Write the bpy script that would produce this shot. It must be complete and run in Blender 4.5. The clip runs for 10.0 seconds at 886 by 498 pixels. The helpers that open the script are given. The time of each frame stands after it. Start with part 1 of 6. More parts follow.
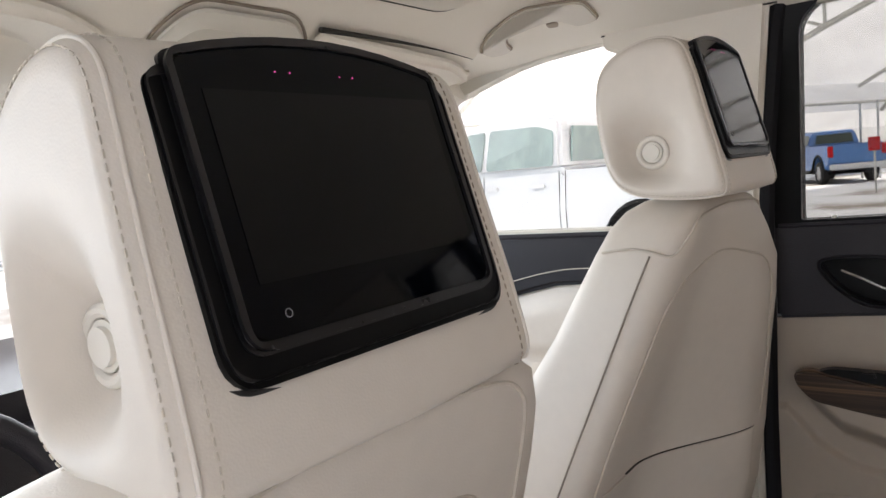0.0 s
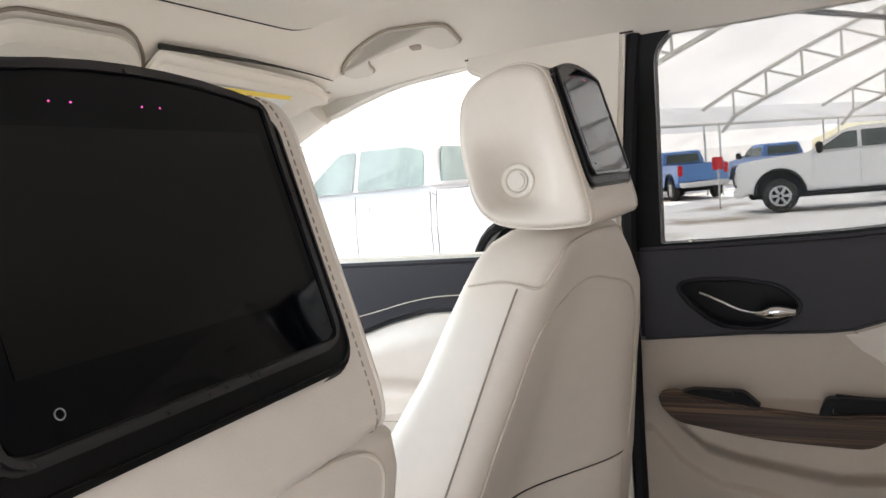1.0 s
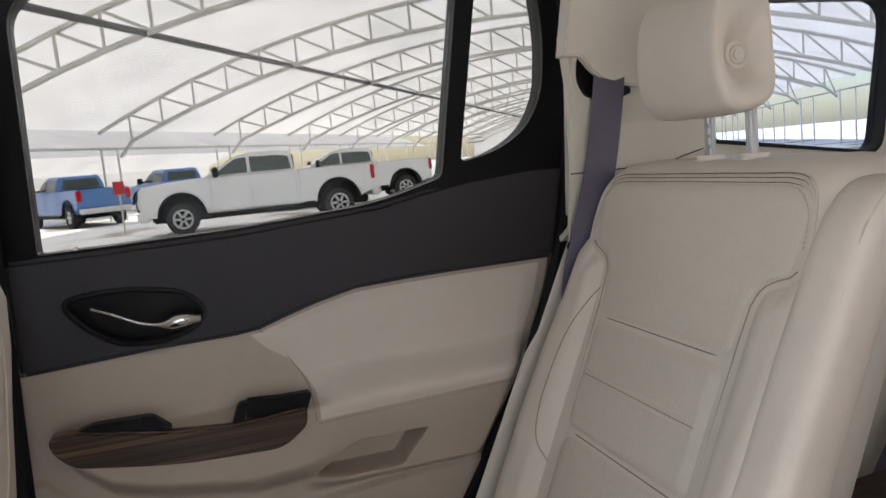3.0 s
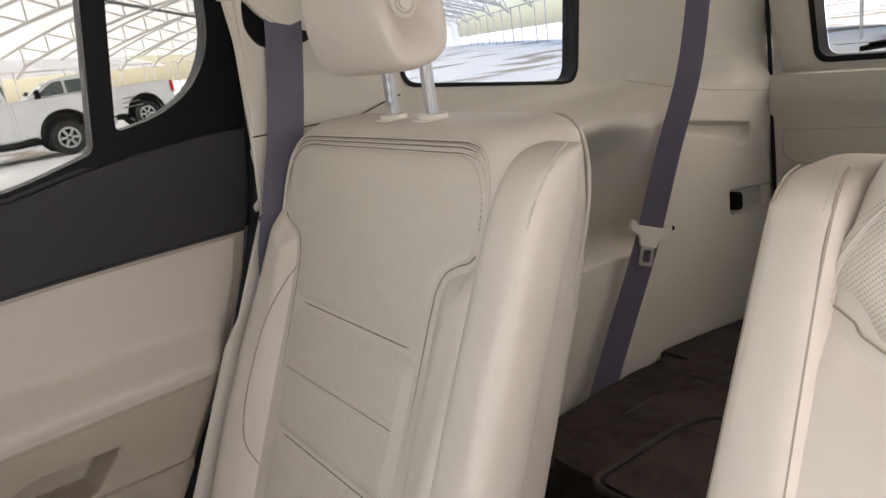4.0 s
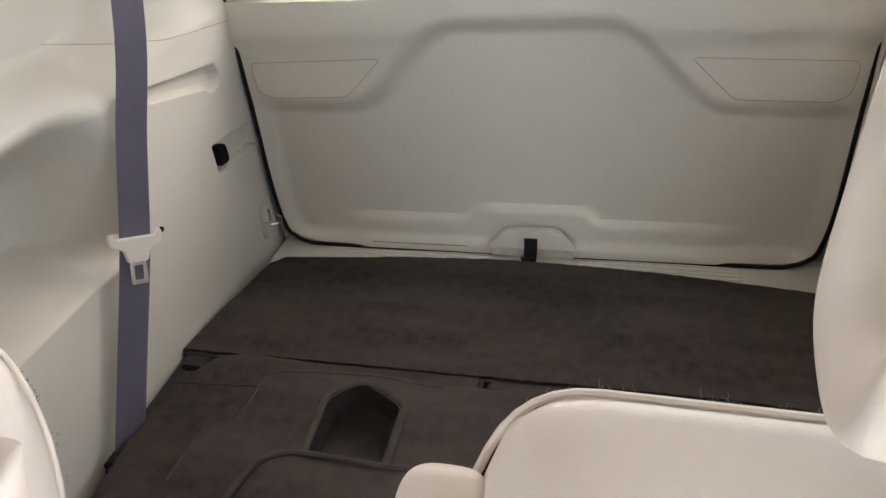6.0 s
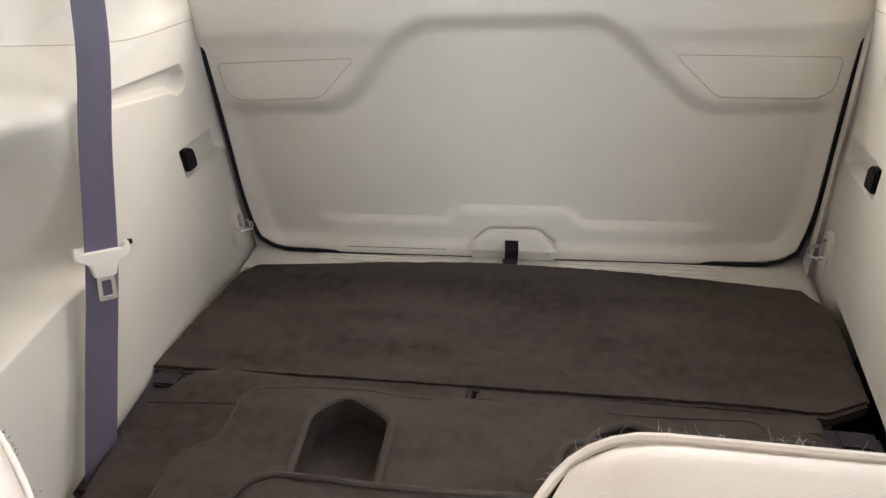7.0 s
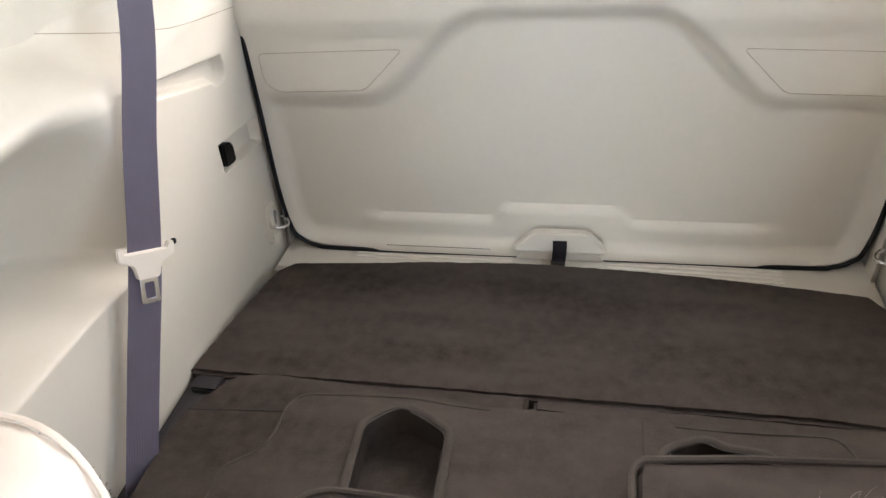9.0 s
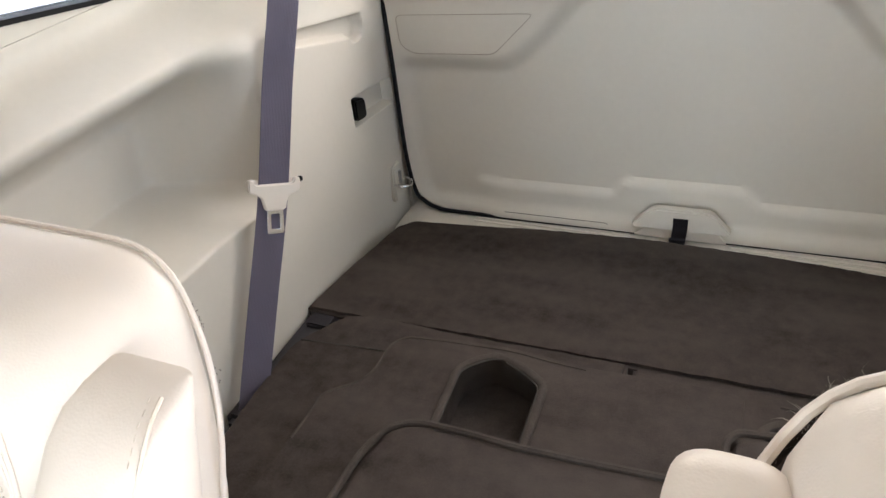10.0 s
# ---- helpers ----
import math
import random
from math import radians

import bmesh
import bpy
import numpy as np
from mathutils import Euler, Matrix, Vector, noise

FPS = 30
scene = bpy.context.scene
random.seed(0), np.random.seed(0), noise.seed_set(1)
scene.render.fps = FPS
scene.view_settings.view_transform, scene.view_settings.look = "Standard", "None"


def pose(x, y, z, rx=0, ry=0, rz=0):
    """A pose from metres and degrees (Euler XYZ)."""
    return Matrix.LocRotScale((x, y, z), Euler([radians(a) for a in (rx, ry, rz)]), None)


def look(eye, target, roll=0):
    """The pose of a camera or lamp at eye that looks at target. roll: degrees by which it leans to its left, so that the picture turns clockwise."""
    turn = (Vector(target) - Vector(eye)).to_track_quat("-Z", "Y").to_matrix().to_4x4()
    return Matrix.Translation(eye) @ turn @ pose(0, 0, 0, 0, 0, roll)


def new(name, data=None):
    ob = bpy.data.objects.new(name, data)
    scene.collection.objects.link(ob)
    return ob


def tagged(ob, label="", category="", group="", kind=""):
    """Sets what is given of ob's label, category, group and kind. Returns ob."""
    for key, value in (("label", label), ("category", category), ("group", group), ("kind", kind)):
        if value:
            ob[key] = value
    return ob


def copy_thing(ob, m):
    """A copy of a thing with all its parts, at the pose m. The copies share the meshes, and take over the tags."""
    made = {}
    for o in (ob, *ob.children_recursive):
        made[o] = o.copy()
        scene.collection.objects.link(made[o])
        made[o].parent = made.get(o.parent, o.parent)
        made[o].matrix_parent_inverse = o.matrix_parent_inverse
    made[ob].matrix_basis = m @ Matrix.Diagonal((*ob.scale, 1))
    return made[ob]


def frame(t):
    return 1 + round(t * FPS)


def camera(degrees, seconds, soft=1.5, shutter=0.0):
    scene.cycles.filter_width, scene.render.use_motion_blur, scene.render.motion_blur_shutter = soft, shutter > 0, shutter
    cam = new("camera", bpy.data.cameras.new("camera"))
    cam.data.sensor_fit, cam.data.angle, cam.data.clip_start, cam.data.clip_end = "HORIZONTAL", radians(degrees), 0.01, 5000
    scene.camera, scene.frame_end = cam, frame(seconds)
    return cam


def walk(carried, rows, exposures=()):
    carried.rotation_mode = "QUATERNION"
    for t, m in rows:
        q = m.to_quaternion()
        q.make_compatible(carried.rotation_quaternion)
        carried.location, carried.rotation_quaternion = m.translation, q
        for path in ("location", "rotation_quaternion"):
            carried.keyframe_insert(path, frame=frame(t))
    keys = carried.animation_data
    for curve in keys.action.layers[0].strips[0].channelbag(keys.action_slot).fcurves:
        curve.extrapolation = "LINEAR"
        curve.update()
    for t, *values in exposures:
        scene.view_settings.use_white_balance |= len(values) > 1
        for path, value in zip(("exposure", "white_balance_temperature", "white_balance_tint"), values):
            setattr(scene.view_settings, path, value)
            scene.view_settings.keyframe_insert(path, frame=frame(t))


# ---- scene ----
cam = camera(61.6, 10.0)
PATH = [
    (0, (-0.628, 0.099, 1.455), (0.976, 1.279, 1.27), -5.2),
    (0.5, (-0.603, 0.107, 1.463), (1.047, 1.224, 1.296), -5.4),
    (1, (-0.571, 0.116, 1.467), (1.212, 1.006, 1.3), -5.5),
    (1.5, (-0.537, 0.141, 1.465), (1.367, 0.726, 1.291), -5.7),
    (2, (-0.492, 0.164, 1.45), (1.489, 0.367, 1.261), -5.6),
    (2.5, (-0.448, 0.145, 1.434), (1.531, -0.05, 1.22), -5.5),
    (3, (-0.421, 0.113, 1.418), (1.476, -0.47, 1.17), -5.4),
    (3.2, (-0.402, 0.102, 1.416), (1.433, -0.636, 1.119), -5.6),
    (4.3, (-0.324, -0.1182, 1.491), (0.9256, -1.1306, 0.9401), -9.45),
    (4.5, (-0.309, -0.146, 1.506), (1.046, -1.422, 0.773), -9.8),
    (5, (-0.27, -0.178, 1.553), (0.75, -1.596, 0.579), -9.7),
    (5.3, (-0.2306, -0.2464, 1.5904), (0.4719, -1.5078, 0.693), -8.6),
    (5.5, (-0.211, -0.284, 1.624), (0.487, -1.799, 0.521), -7.4),
    (6, (-0.193, -0.326, 1.649), (0.295, -1.904, 0.522), -5.8),
    (7.5, (-0.117, -0.367, 1.638), (0.255, -1.958, 0.485), -4.9),
    (8, (-0.092, -0.374, 1.633), (0.266, -1.964, 0.474), -4.8),
    (8.5, (-0.07, -0.39, 1.629), (0.284, -1.979, 0.466), -4.6),
    (9, (-0.058, -0.398, 1.628), (0.332, -1.978, 0.465), -4.6),
    (9.5, (-0.061, -0.391, 1.619), (0.464, -1.941, 0.469), -5.4),
    (9.7, (-0.0702, -0.3813, 1.6061), (0.4473, -1.6779, 0.6359), -6.1),
    (10, (-0.103, -0.354, 1.583), (0.627, -1.831, 0.448), -6.8),
]
EXPOSURES = [(0, 0.98, 6650, 13.5), (1.0, 1.36, 6600, 12), (1.5, 1.2, 6600, 12), (2.5, 0.98, 6500, 11.5), (3.2, 1.2, 6650, 12), (4.5, 1.56, 6850, 11.5), (5.0, 1.52, 6350, 9.5),
             (5.5, 1.98, 6350, 10), (6, 2.52, 6380, 10), (7.5, 3.15, 6320, 10), (9.0, 3.27, 6310, 10), (10, 2.92, 6300, 10)]
walk(cam, [(t, look(eye, target, roll)) for t, eye, target, roll in PATH], EXPOSURES)

# ---- light ----
world = bpy.data.worlds.new("world")
scene.world = world
world.use_nodes = True
_wn = world.node_tree.nodes
_sky = _wn.new("ShaderNodeTexSky")
_sky.sky_type, _sky.sun_disc = "NISHITA", False
_sky.sun_elevation, _sky.sun_rotation = radians(55), radians(60)
world.node_tree.links.new(_sky.outputs[0], _wn["Background"].inputs[0])
_wn["Background"].inputs[1].default_value = 0.15
sun = new("sun", bpy.data.lights.new("sun", "SUN"))
sun.data.energy, sun.data.angle, sun.data.color = 5.0, radians(0.6), (1.0, 0.95, 0.88)
sun.matrix_world = look((20, 11.5, 33), (0, 0, 0))


def opening_light(name, at, to, width, height, watts, spread=180, color=(1.0, 0.985, 0.96)):
    """Daylight that comes in through an opening of the vehicle."""
    o = new(name, bpy.data.lights.new(name, "AREA"))
    o.data.shape, o.data.size, o.data.size_y, o.data.energy = "RECTANGLE", width, height, watts
    o.data.color = color
    o.data.spread = radians(spread)
    o.matrix_world = look(at, to)


opening_light("daylight_left_doorway", (-0.84, -0.28, 1.46), (0.60, -0.45, 1.10), 0.60, 0.54, 0.38, 100, (1.0, 0.755, 0.615))
opening_light("daylight_windscreen", (0, 1.56, 1.50), (0, 0.2, 1.0), 1.25, 0.45, 5.6, color=(0.83, 0.93, 1.0))
opening_light("daylight_left_front_window", (-0.72, 0.95, 1.50), (0.4, 0.6, 1.1), 0.80, 0.28, 1.0, color=(0.84, 0.93, 1.0))
opening_light("daylight_rear_window", (0, -1.68, 1.50), (0, -0.4, 1.1), 0.88, 0.28, 1.3, color=(1.0, 0.88, 0.79))
opening_light("daylight_left_quarter", (-0.72, -0.95, 1.53), (0.3, -1.1, 1.0), 0.44, 0.20, 0.42, color=(0.80, 0.90, 1.0))


# ---- materials ----
def mat(name, color, rough=0.6, metal=0.0, var=0.12, scale=6.0, fine=120.0, bump=0.0, bump_kind="noise", bump_scale=300.0,
        coat=0.0, spec=0.5, stain=None, stain_scale=3.0, stain_cut=(0.52, 0.68), sheen=0.0, stretch=None):
    m = bpy.data.materials.new(name)
    m.use_nodes = True
    nt = m.node_tree
    n, l = nt.nodes, nt.links
    b = n["Principled BSDF"]
    b.inputs["Roughness"].default_value = rough
    b.inputs["Metallic"].default_value = metal
    b.inputs["Coat Weight"].default_value = coat
    b.inputs["Specular IOR Level"].default_value = spec
    b.inputs["Sheen Weight"].default_value = sheen
    tc = n.new("ShaderNodeTexCoord")
    a, c = n.new("ShaderNodeTexNoise"), n.new("ShaderNodeTexNoise")
    a.inputs["Scale"].default_value, c.inputs["Scale"].default_value = scale, fine
    a.inputs["Detail"].default_value, c.inputs["Detail"].default_value = 4, 3
    for x in (a, c):
        l.new(tc.outputs["Object"], x.inputs["Vector"])
    add = n.new("ShaderNodeMath")
    add.operation = "MULTIPLY_ADD"
    l.new(c.outputs["Fac"], add.inputs[0])
    add.inputs[1].default_value = 0.5
    l.new(a.outputs["Fac"], add.inputs[2])
    mr = n.new("ShaderNodeMapRange")
    mr.inputs[1].default_value, mr.inputs[2].default_value = 0.4, 1.1
    mr.inputs[3].default_value, mr.inputs[4].default_value = 1 - var, 1 + var
    l.new(add.outputs[0], mr.inputs[0])
    mul = n.new("ShaderNodeVectorMath")
    mul.operation = "SCALE"
    mul.inputs[0].default_value = color
    l.new(mr.outputs[0], mul.inputs["Scale"])
    out = mul.outputs[0]
    if stain:
        s = n.new("ShaderNodeTexNoise")
        s.inputs["Scale"].default_value, s.inputs["Detail"].default_value = stain_scale, 6
        if stretch:
            sm = n.new("ShaderNodeMapping")
            sm.inputs["Scale"].default_value, sm.inputs["Rotation"].default_value = stretch, (0, 0, radians(12))
            l.new(tc.outputs["Object"], sm.inputs["Vector"])
            l.new(sm.outputs[0], s.inputs["Vector"])
        else:
            l.new(tc.outputs["Object"], s.inputs["Vector"])
        r = n.new("ShaderNodeMapRange")
        r.inputs[1].default_value, r.inputs[2].default_value = stain_cut
        l.new(s.outputs["Fac"], r.inputs[0])
        mx = n.new("ShaderNodeMix")
        mx.data_type = "RGBA"
        l.new(r.outputs[0], mx.inputs["Factor"])
        l.new(out, mx.inputs["A"])
        mx.inputs["B"].default_value = (*stain, 1)
        out = mx.outputs["Result"]
    l.new(out, b.inputs["Base Color"])
    rr = n.new("ShaderNodeMapRange")
    rr.inputs[3].default_value, rr.inputs[4].default_value = max(0, rough - 0.07), min(1, rough + 0.07)
    l.new(c.outputs["Fac"], rr.inputs[0])
    l.new(rr.outputs[0], b.inputs["Roughness"])
    if bump:
        bp = n.new("ShaderNodeBump")
        bp.inputs["Strength"].default_value, bp.inputs["Distance"].default_value = bump, 0.001
        if bump_kind == "leather":
            t = n.new("ShaderNodeTexVoronoi")
            t.feature = "SMOOTH_F1"
            t.inputs["Scale"].default_value = bump_scale
            l.new(tc.outputs["Object"], t.inputs["Vector"])
            h = t.outputs["Distance"]
        elif bump_kind == "perforated":
            t = n.new("ShaderNodeTexVoronoi")
            t.voronoi_dimensions = "2D"
            t.inputs["Scale"].default_value, t.inputs["Randomness"].default_value = bump_scale, 0.0
            mp = n.new("ShaderNodeMapping")
            mp.inputs["Rotation"].default_value = (radians(90), 0, radians(45))
            l.new(tc.outputs["Object"], mp.inputs["Vector"])
            mq = n.new("ShaderNodeMapping")
            mq.inputs["Scale"].default_value = (0.68, 1.0, 1.0)
            l.new(mp.outputs[0], mq.inputs["Vector"])
            l.new(mq.outputs[0], t.inputs["Vector"])
            g = n.new("ShaderNodeMapRange")
            g.inputs[1].default_value, g.inputs[2].default_value = 0.12, 0.28
            l.new(t.outputs["Distance"], g.inputs[0])
            h = g.outputs[0]
            d = n.new("ShaderNodeMapRange")
            d.inputs[3].default_value, d.inputs[4].default_value = 0.58, 1.0
            l.new(h, d.inputs[0])
            m2 = n.new("ShaderNodeVectorMath")
            m2.operation = "SCALE"
            l.new(out, m2.inputs[0])
            l.new(d.outputs[0], m2.inputs["Scale"])
            l.new(m2.outputs[0], b.inputs["Base Color"])
        elif bump_kind == "ribs":
            t = n.new("ShaderNodeTexWave")
            t.bands_direction = "Y"
            t.inputs["Scale"].default_value = bump_scale
            l.new(tc.outputs["Object"], t.inputs["Vector"])
            h = t.outputs["Fac"]
        else:
            t = n.new("ShaderNodeTexNoise")
            t.inputs["Scale"].default_value, t.inputs["Detail"].default_value = bump_scale, 5
            l.new(tc.outputs["Object"], t.inputs["Vector"])
            h = t.outputs["Fac"]
        l.new(h, bp.inputs["Height"])
        l.new(bp.outputs[0], b.inputs["Normal"])
    return m


def glass_mat(name, tint, rough=0.0):
    m = bpy.data.materials.new(name)
    m.use_nodes = True
    n, l = m.node_tree.nodes, m.node_tree.links
    n.clear()
    out, mix = n.new("ShaderNodeOutputMaterial"), n.new("ShaderNodeMixShader")
    tr, gl, fr = n.new("ShaderNodeBsdfTransparent"), n.new("ShaderNodeBsdfGlossy"), n.new("ShaderNodeLayerWeight")
    pw, ma = n.new("ShaderNodeMath"), n.new("ShaderNodeMath")
    pw.operation, ma.operation = "POWER", "MULTIPLY_ADD"
    pw.inputs[1].default_value, ma.inputs[1].default_value, ma.inputs[2].default_value = 5, 0.6, 0.012
    tr.inputs[0].default_value = (*tint, 1)
    gl.inputs["Roughness"].default_value = rough
    fr.inputs[0].default_value = 0.5
    l.new(fr.outputs["Facing"], pw.inputs[0])
    l.new(pw.outputs[0], ma.inputs[0])
    l.new(ma.outputs[0], mix.inputs[0])
    l.new(tr.outputs[0], mix.inputs[1])
    l.new(gl.outputs[0], mix.inputs[2])
    l.new(mix.outputs[0], out.inputs[0])
    return m


def fabric_membrane(name):
    m = bpy.data.materials.new(name)
    m.use_nodes = True
    n, l = m.node_tree.nodes, m.node_tree.links
    n.clear()
    out, mix = n.new("ShaderNodeOutputMaterial"), n.new("ShaderNodeMixShader")
    d, t = n.new("ShaderNodeBsdfDiffuse"), n.new("ShaderNodeBsdfTranslucent")
    tc, no = n.new("ShaderNodeTexCoord"), n.new("ShaderNodeTexNoise")
    no.inputs["Scale"].default_value, no.inputs["Detail"].default_value = 0.35, 6
    l.new(tc.outputs["Object"], no.inputs["Vector"])
    cr = n.new("ShaderNodeMapRange")
    cr.inputs[1].default_value, cr.inputs[2].default_value = 0.3, 0.7
    cr.inputs[3].default_value, cr.inputs[4].default_value = 0.74, 0.92
    l.new(no.outputs["Fac"], cr.inputs[0])
    sc = n.new("ShaderNodeVectorMath")
    sc.operation = "SCALE"
    sc.inputs[0].default_value = (0.98, 0.955, 0.915)
    l.new(cr.outputs[0], sc.inputs["Scale"])
    l.new(sc.outputs[0], d.inputs[0])
    l.new(sc.outputs[0], t.inputs[0])
    mix.inputs[0].default_value = 0.5
    l.new(d.outputs[0], mix.inputs[1])
    l.new(t.outputs[0], mix.inputs[2])
    l.new(mix.outputs[0], out.inputs[0])
    return m


def wood_mat(name):
    m = mat(name, (0.16, 0.09, 0.05), rough=0.42, coat=0.06, spec=0.3)
    n, l = m.node_tree.nodes, m.node_tree.links
    tc, mp, w, r = n.new("ShaderNodeTexCoord"), n.new("ShaderNodeMapping"), n.new("ShaderNodeTexNoise"), n.new("ShaderNodeValToRGB")
    mp.inputs["Scale"].default_value = (3, 1.6, 260)
    w.inputs["Scale"].default_value, w.inputs["Detail"].default_value = 1.0, 5
    e = r.color_ramp.elements
    e[0].position, e[0].color = 0.38, (0.022, 0.011, 0.006, 1)
    e[1].position, e[1].color = 0.70, (0.150, 0.086, 0.048, 1)
    k = e.new(0.5)
    k.color = (0.034, 0.018, 0.010, 1)
    l.new(tc.outputs["Object"], mp.inputs[0])
    l.new(mp.outputs[0], w.inputs["Vector"])
    l.new(w.outputs["Fac"], r.inputs[0])
    l.new(r.outputs[0], n["Principled BSDF"].inputs["Base Color"])
    return m


def lamp_mat(name, color, strength):
    m = bpy.data.materials.new(name)
    m.use_nodes = True
    b = m.node_tree.nodes["Principled BSDF"]
    b.inputs["Emission Color"].default_value = (*color, 1)
    b.inputs["Emission Strength"].default_value = strength
    b.inputs["Base Color"].default_value = (*color, 1)
    return m


LEATHER = mat("cream_leather", (0.67, 0.605, 0.535), rough=0.48, var=0.05, scale=5, fine=60, bump=0.10, bump_kind="leather", bump_scale=800)
PERF = mat("perforated_leather", (0.67, 0.605, 0.53), rough=0.5, var=0.05, scale=5, fine=60, bump=0.35, bump_kind="perforated", bump_scale=560)
INSERT = mat("pale_door_insert", (0.56, 0.505, 0.445), rough=0.5, var=0.05, scale=5, fine=60, bump=0.10, bump_kind="leather", bump_scale=800)
# Tan deepened below INSERT to hold the shade on the lower door
LINING = mat("tan_shaded_door_lining", (0.385, 0.327, 0.268), rough=0.5, var=0.06, scale=5, fine=60, bump=0.10, bump_kind="leather", bump_scale=800)
HANDLE = mat("beige_handle_plastic", (0.62, 0.575, 0.51), rough=0.6, var=0.04, scale=4, fine=200, bump=0.2, bump_scale=900)
PLASTIC = mat("beige_plastic", (0.635, 0.60, 0.53), rough=0.55, var=0.04, scale=3, fine=90, bump=0.25, bump_scale=900)
PALE = mat("pale_plastic", (0.74, 0.69, 0.62), rough=0.4, var=0.03, bump=0.1, bump_scale=600)
HEADLINER = mat("headliner_cloth", (0.76, 0.705, 0.625), rough=0.9, var=0.05, scale=4, fine=400, bump=0.5, bump_scale=1400, sheen=0.2)
DARK = mat("dark_soft_plastic", (0.014, 0.0120, 0.0165), rough=0.5, spec=0.35, var=0.12, scale=4, fine=200, bump=0.4, bump_kind="leather", bump_scale=700)
BLACK = mat("satin_black_plastic", (0.003, 0.003, 0.0034), rough=0.38, var=0.1, spec=0.14)
RUBBER = mat("black_rubber", (0.008, 0.008, 0.010), rough=0.6, var=0.2, spec=0.2)
SCREEN = mat("screen_glass", (0.0006, 0.0010, 0.0022), rough=0.03, var=0.05, coat=0.0, spec=0.20)
DISPLAY = mat("display_panel", (0.0010, 0.0013, 0.0020), rough=0.03, var=0.05, spec=0.32)
CARPET = mat("brown_carpet", (0.043, 0.0345, 0.0305), rough=1.0, var=0.5, scale=45, fine=330, bump=1.0, bump_scale=600, stain=(0.076, 0.063, 0.056), stain_scale=9, stain_cut=(0.36, 0.80), spec=0.1, stretch=(0.45, 1.5, 1.0))
BINDING = mat("carpet_binding", (0.062, 0.052, 0.046), rough=1.0, var=0.35, scale=20, fine=400, bump=0.8, bump_scale=900, spec=0.1)
FUZZ = mat("grey_carpet_fibre", (0.32, 0.29, 0.26), rough=1.0, var=0.2)
BELT = mat("belt_webbing", (0.12, 0.108, 0.155), rough=0.65, var=0.1, scale=20, fine=500, bump=0.8, bump_scale=1500)
CHROME = mat("chrome", (0.75, 0.75, 0.76), rough=0.12, metal=1.0, var=0.05)
STEEL = mat("brushed_steel", (0.55, 0.55, 0.56), rough=0.3, metal=1.0, var=0.1)
SEAM = mat("seam_shadow_thread", (0.36, 0.30, 0.24), rough=0.8, var=0.1)
THREAD = mat("cream_thread", (0.58, 0.515, 0.44), rough=0.8, var=0.1)
# Dark brown that paints shade into seams, grooves and narrow gaps
CREASE = mat("crease_shade", (0.22, 0.18, 0.14), rough=0.8, var=0.1)
# Near-black for thin lines and for shade painted into gaps and recesses
GAP = mat("dark_line_and_gap_shade", (0.03, 0.026, 0.022), rough=0.9, var=0.2)
WOOD = wood_mat("dark_streaked_wood")
CLEAR = glass_mat("clear_glass", (0.98, 0.985, 0.98))
GLASS = glass_mat("privacy_glass", (0.59, 0.595, 0.59))
TINT = glass_mat("tinted_glass", (0.66, 0.69, 0.73))
WHITE_PAINT = mat("white_paint", (0.78, 0.78, 0.78), rough=0.25, var=0.03, scale=1.5, fine=4, coat=0.5)
BLUE_PAINT = mat("blue_paint", (0.07, 0.19, 0.46), rough=0.3, var=0.05, coat=0.5)
RED_PAINT = mat("pinkish_red_paint", (0.78, 0.16, 0.24), rough=0.3, var=0.05, coat=0.5)
PALE_GLASS = mat("bright_car_glass", (0.28, 0.36, 0.34), rough=0.05, var=0.3, scale=2.2, fine=5, spec=0.6)
CAR_GLASS = mat("dark_car_glass", (0.05, 0.07, 0.065), rough=0.05, var=0.3, scale=1.3, fine=3, spec=0.6)
TYRE = mat("tyre_rubber", (0.02, 0.02, 0.02), rough=0.8, var=0.2)
RIM = mat("alloy_rim", (0.66, 0.66, 0.67), rough=0.35, metal=0.6, var=0.1, fine=8)
TAIL = mat("red_lamp_lens", (0.5, 0.01, 0.015), rough=0.15, var=0.05)
LENS = mat("clear_lamp_lens", (0.6, 0.6, 0.6), rough=0.1, var=0.1)
MEMBRANE = fabric_membrane("white_tent_fabric")
POST = mat("white_painted_steel", (0.62, 0.62, 0.61), rough=0.5, var=0.1, scale=2)
GALV = mat("grey_painted_steel", (0.52, 0.51, 0.47), rough=0.5, var=0.1, scale=2)
DARK_PIPE = mat("dark_conduit", (0.10, 0.10, 0.10), rough=0.6, var=0.1)
# Pale base with brown patches from a coarse noise
CONCRETE = mat("patchy_concrete", (0.86, 0.855, 0.84), rough=0.7, var=0.15, scale=0.6, fine=9, bump=0.3, bump_scale=60,
               stain=(0.36, 0.31, 0.25), stain_scale=0.28, stain_cut=(0.54, 0.62))
PAPER = mat("white_label_paper", (0.72, 0.72, 0.70), rough=0.6, var=0.03)
YELLOW = mat("yellow_label_ink", (0.75, 0.55, 0.08), rough=0.6, var=0.05)
INK = mat("grey_label_ink", (0.2, 0.2, 0.2), rough=0.7, var=0.05)
IR = lamp_mat("infrared_emitter", (1.0, 0.10, 0.45), 0.45)
BEZEL = mat("satin_black_bezel", (0.007, 0.0063, 0.0075), rough=0.30, var=0.1, spec=0.6)


# ---- mesh helpers ----
def thing(name, at, label, category, group="", kind=""):
    e = new(name)
    e.empty_display_size = 0.05
    e.location = at
    return tagged(e, label, category, group, kind)


